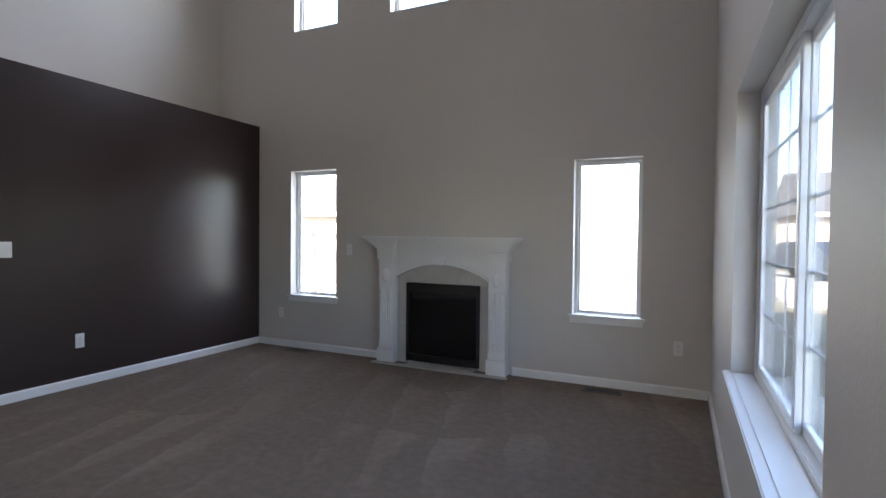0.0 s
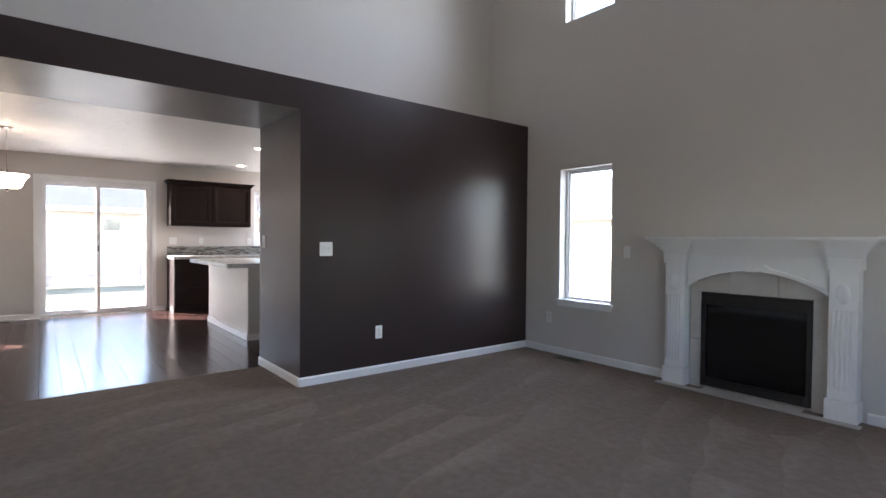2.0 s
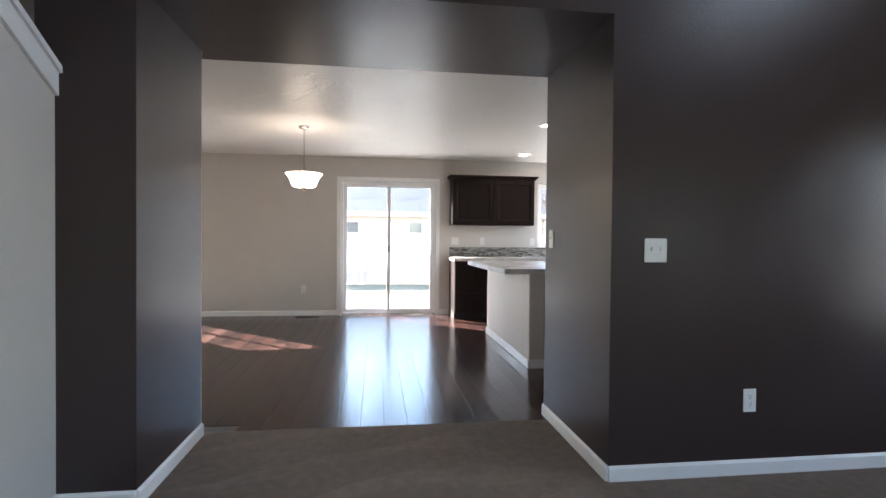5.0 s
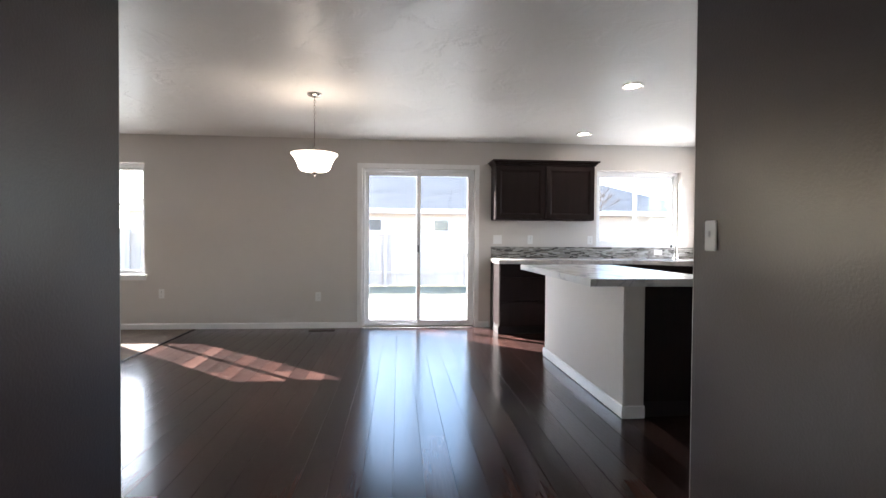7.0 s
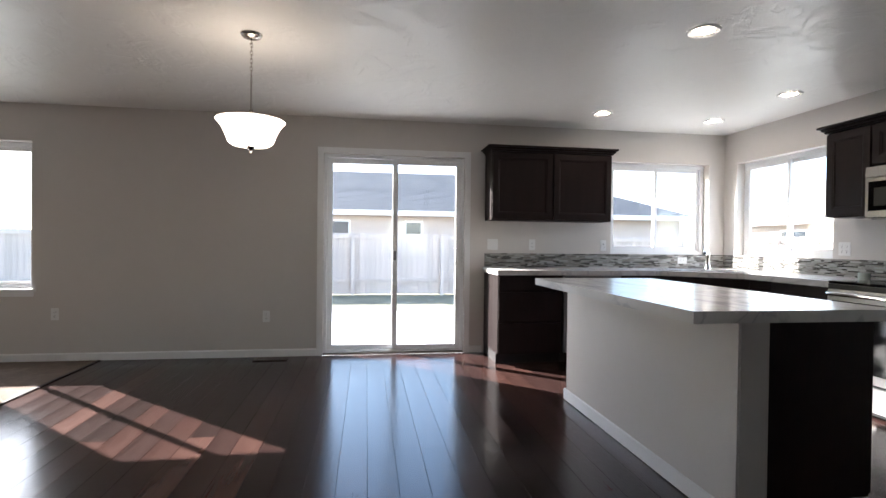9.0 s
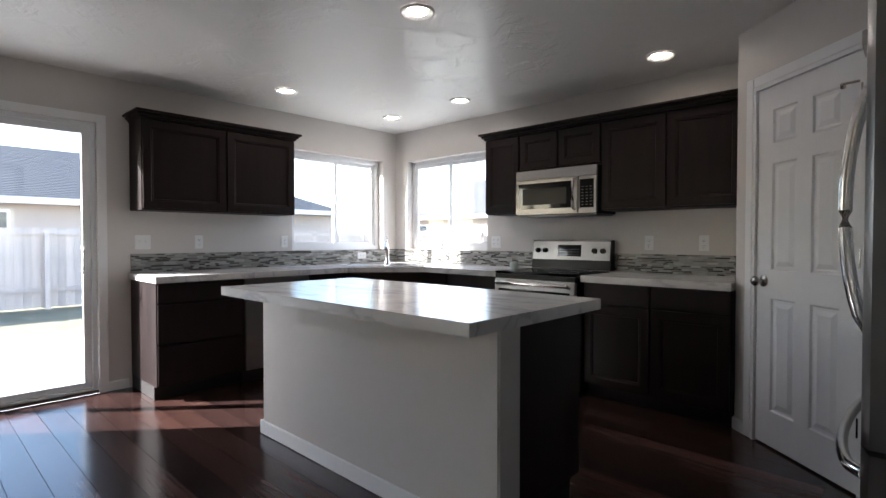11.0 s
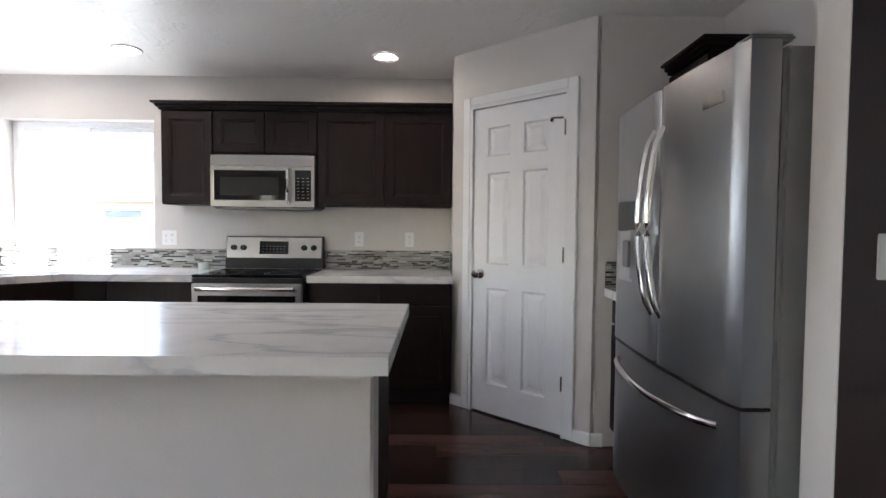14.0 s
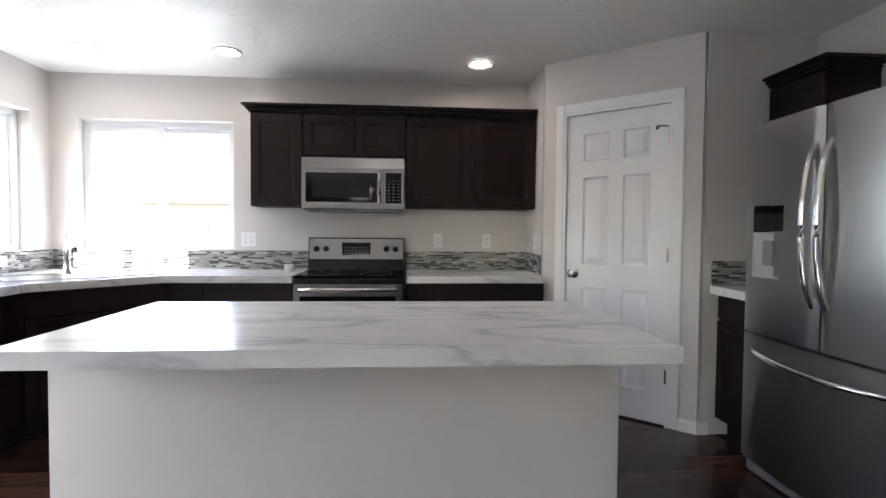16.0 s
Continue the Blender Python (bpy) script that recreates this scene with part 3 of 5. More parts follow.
def pantry_door():
    root = thing("door_2", DIAG_M, "closed white six-panel pantry door", "door", kind="structure")
    a, b, h, c = 0.160, 0.885, 2.063, 0.062
    part("casing", boxes((a - c, a, -0.016, -0.001, 0.002, h + c), (b, b + c, -0.016, -0.001, 0.002, h + c), (a, b, -0.016, -0.001, h, h + c), bevel=0.005), "trim", root)
    part("door_jamb", boxes((a, a + 0.018, -0.012, 0.1, 0, h - 0.018), (b - 0.018, b, -0.012, 0.1, 0, h - 0.018), (a, b, -0.012, 0.1, h - 0.018, h)), "trim", root)
    w, hh = b - a - 0.044, h - 0.034
    st, pw = 0.115, (b - a - 0.044 - 0.115 * 2 - 0.10) / 2
    panels = []
    for x in (st, st + pw + 0.10):
        for z0, z1 in ((0.20, 0.84), (1.00, 1.60), (1.71, 1.90)):
            panels.append((x, x + pw, z0, z1))
    bm = face_with_panels(w, hh, 0.035, panels)
    bm.transform(Matrix.Translation((a + 0.022, 0.003, 0.012)))
    leaf = part("door_panel", bm, "door", root)
    kb = bmesh.new()
    lathe(kb, [(0.0, 0.0), (0.033, 0.0), (0.033, 0.006), (0.012, 0.012), (0.012, 0.035), (0.026, 0.045), (0.029, 0.058), (0.02, 0.070), (0.0, 0.072)], 20)
    kb.transform(Matrix.Translation((a + 0.022 + 0.06, 0.003, 0.945)) @ Matrix.Rotation(radians(90), 4, "X"))
    part("door_knob", kb, "nickel", leaf, "satin nickel knob", smooth=True)
    for z in (0.28, 1.05, 1.80):
        hg = bmesh.new()
        rod(hg, (b - 0.02, -0.008, z), (b - 0.02, -0.008, z + 0.09), 0.007)
        part("hinge", hg, "nickel", leaf)
    ds = bmesh.new()
    rod(ds, (b - 0.03, -0.014, 1.90), (b - 0.085, -0.045, 1.90), 0.006)
    rod(ds, (b - 0.085, -0.045, 1.90), (b - 0.095, -0.035, 1.885), 0.011)
    part("hinge_stop", ds, "nickel", leaf)


pantry_door()

# ---- fireplace ----


def fireplace():
    cx = -2.118
    root = thing("fireplace", pose(cx, YF, 0), "white painted fireplace mantel with fluted pilasters and arched header", "fireplace")
    ow, pw = 0.485, 0.185
    for s in (-1, 1):
        x0, x1 = (-ow - pw, -ow) if s < 0 else (ow, ow + pw)
        col = part("pilaster", boxes((x0 + 0.012, x1 - 0.012, -0.115, -0.002, 0.15, 1.03), bevel=0.004), "trim", root)
        part("plinth", boxes((x0, x1, -0.135, -0.002, 0.006, 0.15), bevel=0.006), "trim", col)
        fl = bmesh.new()
        for k in range(5):
            u = x0 + 0.038 + k * (pw - 0.076) / 4
            rod(fl, (u, -0.115, 0.22), (u, -0.115, 0.76), 0.011, seg=10)
        part("fluting", fl, "trim", col)
        oval = bmesh.new()
        bmesh.ops.create_uvsphere(oval, u_segments=20, v_segments=10, radius=1, matrix=Matrix.Translation(((x0 + x1) / 2, -0.115, 0.87)) @ Matrix.Diagonal((0.04, 0.018, 0.07, 1)))
        part("oval_boss", oval, "trim", col, smooth=True)
        part("capital", boxes((x0 - 0.004, x1 + 0.004, -0.128, -0.002, 1.03, 1.117), bevel=0.004), "trim", col)
    # arched header
    seg = 24
    arch = [(-ow + 2 * ow * i / seg, 0.845 + 0.145 * math.sin(math.pi * i / seg) ** 0.8) for i in range(seg + 1)]
    bm = bmesh.new()
    lo = [[bm.verts.new((x, y, z)) for x, z in arch] for y in (-0.075, -0.002)]
    hi = [[bm.verts.new((x, y, 1.117)) for x, z in arch] for y in (-0.075, -0.002)]
    for i in range(seg):
        bm.faces.new((lo[0][i], lo[0][i + 1], hi[0][i + 1], hi[0][i]))
        bm.faces.new((lo[0][i], lo[0][i + 1], lo[1][i + 1], lo[1][i]))
    header = part("arched_header", bm, "trim", root)
    rim = bmesh.new()
    for i in range(seg):
        (xa, za), (xb, zb) = arch[i], arch[i + 1]
        q = [(xa, za), (xb, zb), (xb, zb + 0.03), (xa, za + 0.03)]
        prism(rim, q, -0.09, -0.0755, "y")
    part("arch_moulding", rim, "trim", header)
    key = bmesh.new()
    prism(key, [(-0.03, 0.985), (0.03, 0.985), (0.05, 1.06), (-0.05, 1.06)], -0.105, -0.0765, "y")
    for s in (-1, 1):
        prism(key, [(s * 0.07, 1.0), (s * 0.16, 0.985), (s * 0.13, 1.02), (s * 0.09, 1.04)], -0.092, -0.0765, "y")
    part("keystone", key, "trim", header)
    # stepped crown, shelf and its breaks over the pilasters
    for k, (z0, z1, o) in enumerate(((1.118, 1.14, 0.012), (1.14, 1.165, 0.03), (1.165, 1.19, 0.052), (1.19, 1.21, 0.074), (1.21, 1.228, 0.094))):
        bm = boxes((-ow - pw - o, ow + pw + o, -0.09 - o, -0.002, z0, z1), (-ow - pw - o + 0.002, -ow + o, -0.128 - o, -0.09 - o, z0 + 0.001, z1), (ow - o, ow + pw + o - 0.002, -0.128 - o, -0.09 - o, z0 + 0.001, z1), bevel=0.006)
        part("crown_step", bm, "trim", root)
    part("mantel_shelf", boxes((-ow - pw - 0.115, ow + pw + 0.115, -0.25, -0.002, 1.228, 1.252), bevel=0.006), "trim", root)
    # tiles between mantel and firebox
    for x0, x1, z0, z1 in ((-ow, -0.387, 0.006, 0.40), (-ow, -0.387, 0.405, 0.80), (0.387, ow, 0.006, 0.40), (0.387, ow, 0.405, 0.80),
                           (-ow, -0.17, 0.803, 1.08), (-0.167, 0.167, 0.803, 1.08), (0.17, ow, 0.803, 1.08)):
        part("surround_tile", boxes((x0, x1, -0.03, -0.002, z0, z1), bevel=0.002), "surround", root)
    for k in range(4):
        x0 = -ow - pw - 0.03 + k * (2 * (ow + pw + 0.03)) / 4
        part("hearth_tile", boxes((x0, x0 + 2 * (ow + pw + 0.03) / 4 - 0.003, -0.20, -0.137 if k in (0, 3) else -0.032, 0.005, 0.016), bevel=0.002), "surround", root)
    box_ = part("firebox", boxes((-0.385, -0.355, -0.045, 0.14, 0.032, 0.80), (0.355, 0.385, -0.045, 0.14, 0.032, 0.80), (-0.355, 0.355, -0.045, 0.14, 0.70, 0.80), (-0.355, 0.355, -0.045, 0.14, 0.032, 0.10), (-0.355, 0.355, 0.12, 0.14, 0.10, 0.70)), "firebox", root, "black metal gas firebox")
    part("glass_front", boxes((-0.353, 0.353, -0.02, -0.014, 0.101, 0.699)), "blackglass", box_)
    for z in (0.715, 0.735, 0.755, 0.045, 0.065, 0.083):
        part("louvre", boxes((-0.34, 0.34, -0.052, -0.0455, z, z + 0.010)), "firebox", box_)
    part("badge", boxes((0.27, 0.33, -0.048, -0.0455, 0.052, 0.06)), "nickel", box_)


fireplace()


# ---- switches, outlets, vents ----
def wall_plate(m, gangs, style, label):
    w = 0.07 + 0.046 * (gangs - 1)
    root = thing("light_switch" if style == "switch" else "wall_outlet", m, label, "switch" if style == "switch" else "outlet", group="wall plates")
    part("plate", boxes((-w / 2, w / 2, -0.007, -0.0005, -0.058, 0.058), bevel=0.003), "plastic", root)
    for g in range(gangs):
        x = (g - (gangs - 1) / 2) * 0.046
        if style == "switch":
            part("toggle", boxes((x - 0.005, x + 0.005, -0.019, -0.0072, -0.004, 0.018), bevel=0.002), "plastic", root)
        else:
            for z in (-0.021, 0.019):
                sl = bmesh.new()
                for dx in (-0.008, 0.006):
                    box(sl, x + dx, x + dx + 0.002, -0.0078, -0.0072, z, z + 0.009)
                box(sl, x - 0.003, x + 0.002, -0.0078, -0.0072, z - 0.010, z - 0.005)
                part("socket", sl, "slot", root)


wall_plate(pose(XD, 2.258, 1.125, 0, 0, 90), 2, "switch", "white double light switch on the dark wall")
wall_plate(pose(XD, 2.774, 0.376, 0, 0, 90), 1, "outlet", "white outlet low on the dark wall")
wall_plate(pose(-5.32, OY1, 1.18), 1, "switch", "white light switch on the dark opening jamb")
wall_plate(pose(-4.14, YF, 0.385), 1, "outlet", "white outlet low on the fireplace wall")
wall_plate(pose(-0.06, YF, 0.385), 1, "outlet", "white outlet low beside the window")
wall_plate(pose(-3.215, YF, 1.11), 1, "switch", "small white switch beside the mantel")
wall_plate(pose(XW, -2.12, 0.45, 0, 0, 90), 1, "outlet", "white outlet low under the dining window")
wall_plate(pose(XW, -0.19, 0.41, 0, 0, 90), 1, "outlet", "white outlet low on the dining wall")
wall_plate(pose(XW, 2.14, 1.16, 0, 0, 90), 2, "switch", "white double switch above the backsplash")
wall_plate(pose(XW, 2.58, 1.16, 0, 0, 90), 1, "outlet", "white outlet above the backsplash")
wall_plate(pose(XW, 3.40, 1.16, 0, 0, 90), 1, "outlet", "white outlet beside the sink window")
wall_plate(pose(-8.605, YN, 1.155), 2, "outlet", "white double outlet beside the range")
wall_plate(pose(-7.085, YN, 1.155), 1, "outlet", "white outlet above the backsplash")
wall_plate(pose(-6.68, YN, 1.155), 1, "outlet", "white outlet above the backsplash")
wall_plate(pose(-6.345, 4.60, 1.155, 0, 0, -90), 1, "outlet", "white outlet on the pantry return wall")
wall_plate(pose(XW + 0.011, 4.35, 1.0, 0, 0, 90) @ pose(0, 0, 0, 0, 90, 0), 1, "outlet", "white outlet set sideways in the mosaic backsplash")


def floor_vent(x, y, turn):
    root = thing("floor_vent", pose(x, y, 0.004, 0, 0, turn), "brown metal floor register set in the floor", "floor vent", group="floor vents")
    part("frame", boxes((-0.16, 0.16, -0.06, -0.045, 0, 0.006), (-0.16, 0.16, 0.045, 0.06, 0, 0.006), (-0.16, -0.145, -0.045, 0.045, 0, 0.006), (0.145, 0.16, -0.045, 0.045, 0, 0.006)), "vent", root)
    part("well", boxes((-0.145, 0.145, -0.045, 0.045, 0, 0.001)), "slot", root)
    for k in range(12):
        part("slat", boxes((-0.137 + k * 0.024, -0.131 + k * 0.024, -0.045, 0.045, 0.001, 0.005)), "vent", root)


floor_vent(-3.78, 4.60, 0)
floor_vent(-0.62, 4.58, 0)
floor_vent(-9.98, -0.12, 90)
floor_vent(-9.95, -3.1, 90)


# ---- lamps ----
def downlight(x, y):
    root = thing("recessed_light", pose(x, y, HC), "lit recessed ceiling light with white trim ring", "ceiling light", group="recessed kitchen lights")
    bm = bmesh.new()
    lathe(bm, [(0.095, -0.001), (0.093, -0.010), (0.086, -0.014), (0.058, -0.0032)], 32)
    part("trim_ring", bm, "trim", root, smooth=True)
    b2 = bmesh.new()
    bmesh.ops.create_circle(b2, cap_ends=True, segments=28, radius=0.0585, matrix=Matrix.Translation((0, 0, -0.003)))
    part("lens", b2, "bulb", root, "glowing warm lens")


for x, y in ((-7.55, 2.76), (-8.56, 4.27), (-9.50, 4.28), (-9.44, 3.05), (-6.82, 4.36)):
    downlight(x, y)


def pendant():
    root = thing("pendant_lamp", pose(-8.08, 0.09, HC), "lit pendant lamp with frosted flared bowl on a nickel chain", "pendant lamp")
    bm = bmesh.new()
    lathe(bm, [(0.0, -0.035), (0.02, -0.034), (0.055, -0.02), (0.066, -0.004), (0.066, -0.001)], 28)
    part("canopy", bm, "nickel", root, smooth=True)
    for k in range(9):
        z = -0.045 - k * 0.024
        ln = bmesh.new()
        pts = [(0.008 * math.cos(a), 0, z + 0.017 * math.sin(a)) for a in [2 * math.pi * i / 10 for i in range(11)]]
        tube(ln, pts, 0.0022, 6)
        if k % 2:
            ln.transform(Matrix.Rotation(radians(90), 4, "Z"))
        part("chain_link", ln, "nickel", root)
    st = bmesh.new()
    tube(st, [(-0.014, 0, -0.25), (-0.014, 0, -0.31), (0.014, 0, -0.31), (0.014, 0, -0.25), (-0.014, 0, -0.25)], 0.003, 6)
    rod(st, (0, 0, -0.31), (0, 0, -0.50), 0.005)
    rod(st, (0, 0, -0.47), (0, 0, -0.56), 0.011)
    part("stem", st, "nickel", root)
    bowl = bmesh.new()
    lathe(bowl, [(0.205, -0.535), (0.20, -0.542), (0.175, -0.57), (0.15, -0.62), (0.135, -0.665), (0.11, -0.685), (0.0, -0.69)], 40)
    b = part("bowl", bowl, "lampglass", root, "frosted white glass bowl", smooth=True)
    mod = b.modifiers.new("thickness", "SOLIDIFY")
    mod.thickness = 0.006
    fin = bmesh.new()
    lathe(fin, [(0.0, -0.735), (0.008, -0.73), (0.006, -0.72), (0.02, -0.705), (0.024, -0.6915), (0.0, -0.691)], 18)
    part("finial", fin, "nickel", root, smooth=True)


pendant()


# ---- cabinets ----
def cabinet_door(root, x0, x1, z0, z1, y, drawer=False):
    w, h = x1 - x0, z1 - z0
    r = 0.055
    if drawer or h < 0.18:
        bm = boxes((0, w, 0, 0.02, 0, h), bevel=0.004)
    else:
        bm = face_with_panels(w, h, 0.02, [(r, w - r, r, h - r)], raised=False)
    bm.transform(Matrix.Translation((x0, y, z0)))
    return part("drawer_front" if drawer else "door", bm, "cabinet", root)


def crown_mould(root, x0, x1, y_front, z, left=True, right=True):
    """Stepped crown round the front and the free ends of an upper cabinet."""
    for k, (o, h0, h1) in enumerate(((0.012, 0.0, 0.018), (0.028, 0.018, 0.040), (0.05, 0.040, 0.058))):
        part("crown", boxes((x0 - (o if left else 0), x1 + (o if right else 0), y_front - o, 0.0 - 0.003, z + h0, z + h1), bevel=0.005), "cabinet", root)


def upper_cabinet(m, w, z0, z1, doors, label, depth=0.31, ends=(True, True), crown=True):
    root = thing("upper_cabinet", m, label, "cabinet", group="espresso kitchen cabinets")
    part("body", boxes((0.001, w - 0.001, -depth + 0.02, -0.002, z0, z1), bevel=0.002), "cabinet", root)
    dw = w / doors
    for k in range(doors):
        cabinet_door(root, k * dw + 0.008, (k + 1) * dw - 0.008, z0 + 0.012, z1 - 0.012, -depth)
    if crown:
        crown_mould(root, 0.0, w, -depth, z1, *ends)
    return root


UZ0, UZ1 = 1.41, 2.105
upper_cabinet(pose(XW, 2.05, 0, 0, 0, 90), 1.29, UZ0, UZ1, 2, "espresso wall cabinet with two shaker doors and crown")
upper_cabinet(pose(-8.505, YN, 0), 0.385, UZ0, UZ1, 1, "narrow espresso wall cabinet beside the window", ends=(True, False))
upper_cabinet(pose(-8.12, YN, 0), 0.77, 1.785, UZ1, 2, "short espresso wall cabinet above the microwave", ends=(False, False))
upper_cabinet(pose(-7.35, YN, 0), 1.0, UZ0, UZ1, 2, "espresso wall cabinet with two shaker doors", ends=(False, False))
upper_cabinet(pose(XE, 3.632, 0, 0, 0, -90), 0.42, UZ0, UZ1, 1, "narrow espresso wall cabinet above the refrigerator", ends=(False, True))


def base_cabinet(m, w, fronts, label, depth=0.60, end_left=False):
    """fronts: (x0, x1, z0, z1, drawer)."""
    root = thing("base_cabinet", m, label, "cabinet", group="espresso kitchen cabinets")
    part("body", boxes((0.001, w - 0.001, -depth + 0.02, -0.002, 0.105, 0.872)), "cabinet", root)
    part("toe_kick", boxes((0.004, w - 0.004, -depth + 0.085, -0.002, 0.002, 0.105)), "cabinet_dark", root)
    for x0, x1, z0, z1, d in fronts:
        cabinet_door(root, x0, x1, z0, z1, -depth, d)
    return root


def bank(w, n):
    dw = w / n
    out = []
    for k in range(n):
        out.append((k * dw + 0.008, (k + 1) * dw - 0.008, 0.72, 0.86, True))
        out.append((k * dw + 0.008, (k + 1) * dw - 0.008, 0.115, 0.705, False))
    return out


drawers = [(0.008, 0.642, 0.72, 0.86, True), (0.008, 0.642, 0.42, 0.705, True), (0.008, 0.642, 0.115, 0.405, True)]
base_cabinet(pose(XW, 2.05, 0, 0, 0, 90), 0.65, drawers, "espresso drawer base cabinet by the patio door")
# dishwasher between the drawers and the sink base
washer = thing("dishwasher", pose(XW, 2.70, 0, 0, 0, 90), "stainless steel dishwasher with bar handle under the counter", "dishwasher")
part("body", boxes((0.004, 0.60, -0.575, -0.03, 0.10, 0.868)), "cabinet_dark", washer)
part("toe_kick", boxes((0.006, 0.598, -0.53, -0.10, 0.002, 0.10)), "cabinet_dark", washer, "black toe kick")
panel = part("door", boxes((0.006, 0.598, -0.612, -0.576, 0.112, 0.775), bevel=0.005), "steel", washer, "brushed steel door panel")
part("control_strip", boxes((0.006, 0.598, -0.612, -0.576, 0.779, 0.864), bevel=0.004), "steel", washer, "brushed steel control strip")
bm = bmesh.new()
tube(bm, [(0.05, -0.612, 0.80), (0.05, -0.648, 0.80), (0.30, -0.656, 0.80), (0.552, -0.648, 0.80), (0.552, -0.612, 0.80)], 0.010)
part("handle", bm, "steel", washer, "polished bar handle", smooth=True)

# corner sink base with a diagonal front
sink_base = thing("sink_base_cabinet", pose(0, 0, 0), "espresso corner sink cabinet with diagonal front", "cabinet", group="espresso kitchen cabinets")
CX, CY = XW + 0.60, YN - 0.60
corner = [(XW + 0.002, 3.31), (CX, 3.31), (CX, 3.72), (-8.96, CY), (-8.74, CY), (-8.74, YN - 0.002), (XW + 0.002, YN - 0.002)]
bm = bmesh.new()
prism(bm, corner, 0.105, 0.872)
part("body", bm, "cabinet", sink_base)
bm = bmesh.new()
prism(bm, [(XW + 0.01, 3.32), (CX - 0.07, 3.32), (CX - 0.07, 3.75), (-8.99, CY + 0.07), (-8.75, CY + 0.07), (-8.75, YN - 0.01), (XW + 0.01, YN - 0.01)], 0.002, 0.105)
part("toe_kick", bm, "cabinet_dark", sink_base)
ddir = Vector((-8.96 - CX, CY - 3.72))
dl = ddir.length
for k in range(2):
    d = cabinet_door(sink_base, 0, dl / 2 - 0.016, 0.115, 0.705, 0)
    d.matrix_basis = Matrix.Translation((CX, 3.72, 0)) @ Matrix.Rotation(math.atan2(ddir.y, ddir.x), 4, "Z") @ Matrix.Translation((0.008 + k * dl / 2, -0.021, 0))
d = cabinet_door(sink_base, 0, dl - 0.016, 0.72, 0.86, 0, True)
d.matrix_basis = Matrix.Translation((CX, 3.72, 0)) @ Matrix.Rotation(math.atan2(ddir.y, ddir.x), 4, "Z") @ Matrix.Translation((0.008, -0.021, 0))

base_cabinet(pose(-8.735, YN, 0), 0.60, bank(0.60, 1), "espresso base cabinet beside the range")
base_cabinet(pose(-7.345, YN, 0), 0.995, bank(0.995, 2), "espresso base cabinet between range and pantry")
base_cabinet(pose(XE, 3.636, 0, 0, 0, -90), 0.46, bank(0.46, 1), "small espresso base cabinet between pantry and refrigerator")


# ---- worktops ----
def worktop(name, outline, label, bands):
    """A laminate top with glued-on edge bands along the open edges (indices of outline edges)."""
    root = thing(name, pose(0, 0, 0), label, "countertop")
    bm = bmesh.new()
    prism(bm, outline, 0.868, 0.915)
    part("top", bm, "counter", root)
    area = sum(p[0] * q[1] - q[0] * p[1] for p, q in zip(outline, outline[1:] + outline[:1]))
    for i in bands:
        p, q = Vector(outline[i]), Vector(outline[(i + 1) % len(outline)])
        d = (q - p).normalized()
        n = Vector((d.y, -d.x)) * (1 if area > 0 else -1)
        e = boxes((-0.0015, (q - p).length + 0.0015, 0.0003, 0.0022, 0.867, 0.9142), bevel=0.0006)
        e.transform(Matrix.Translation((p.x, p.y, 0)) @ Matrix(((d.x, n.x, 0, 0), (d.y, n.y, 0, 0), (0, 0, 1, 0), (0, 0, 0, 1))))
        part("edge_band", e, "counter", root)
    return root


fx, fy = XW + 0.635, YN - 0.635
worktop("corner_worktop", [(XW + 0.002, 2.035), (fx, 2.035), (fx, 3.70), (-8.99, fy), (-8.13, fy), (-8.13, YN - 0.002), (XW + 0.002, YN - 0.002)], "white marble-look laminate corner countertop", (0, 1, 2, 3))
worktop("range_worktop", [(-7.345, fy), (-6.348, fy), (-6.348, YN - 0.002), (-7.345, YN - 0.002)], "white marble-look laminate countertop beside the range", (0,))
worktop("small_worktop", [(XE - 0.64, 3.225), (XE - 0.002, 3.225), (XE - 0.002, 3.640), (XE - 0.64, 3.640)], "short marble-look countertop beside the refrigerator", (3,))


# ---- mosaic backsplash ----
def mosaic(m, w, h, label):
    """Thin glass strips in rows, each with its own edges, on grout."""
    root = thing("backsplash", m, label, "backsplash", group="mosaic backsplash", kind="structure")
    part("grout_bed", boxes((0, w, -0.005, -0.001, 0, h)), "grout", root)
    rng = random.Random(int(w * 1000))
    verts, faces = [], []
    rows = 11
    rh = h / rows
    for r in range(rows):
        x = -rng.random() * 0.1
        while x < w:
            ln = rng.choice((0.035, 0.05, 0.07, 0.10))
            a, b = max(x, 0.001), min(x + ln - 0.0025, w - 0.001)
            if b - a > 0.008:
                z0, z1 = r * rh + 0.0012, (r + 1) * rh - 0.0012
                y = -0.009 - rng.random() * 0.0012
                i = len(verts)
                verts += [(a, -0.005, z0), (b, -0.005, z0), (b, -0.005, z1), (a, -0.005, z1), (a, y, z0), (b, y, z0), (b, y, z1), (a, y, z1)]
                faces += [(i + 4, i + 5, i + 6, i + 7), (i, i + 1, i + 5, i + 4), (i + 1, i + 2, i + 6, i + 5), (i + 2, i + 3, i + 7, i + 6), (i + 3, i, i + 4, i + 7)]
            x += ln
    me = bpy.data.meshes.new("mosaic_strips")
    me.from_pydata(verts, [], faces)
    me.materials.append(M["tile"])
    ob = new("mosaic_strips", me)
    ob.parent = root
    tagged(ob, "grey, white and brown glass strips", kind="stuff")


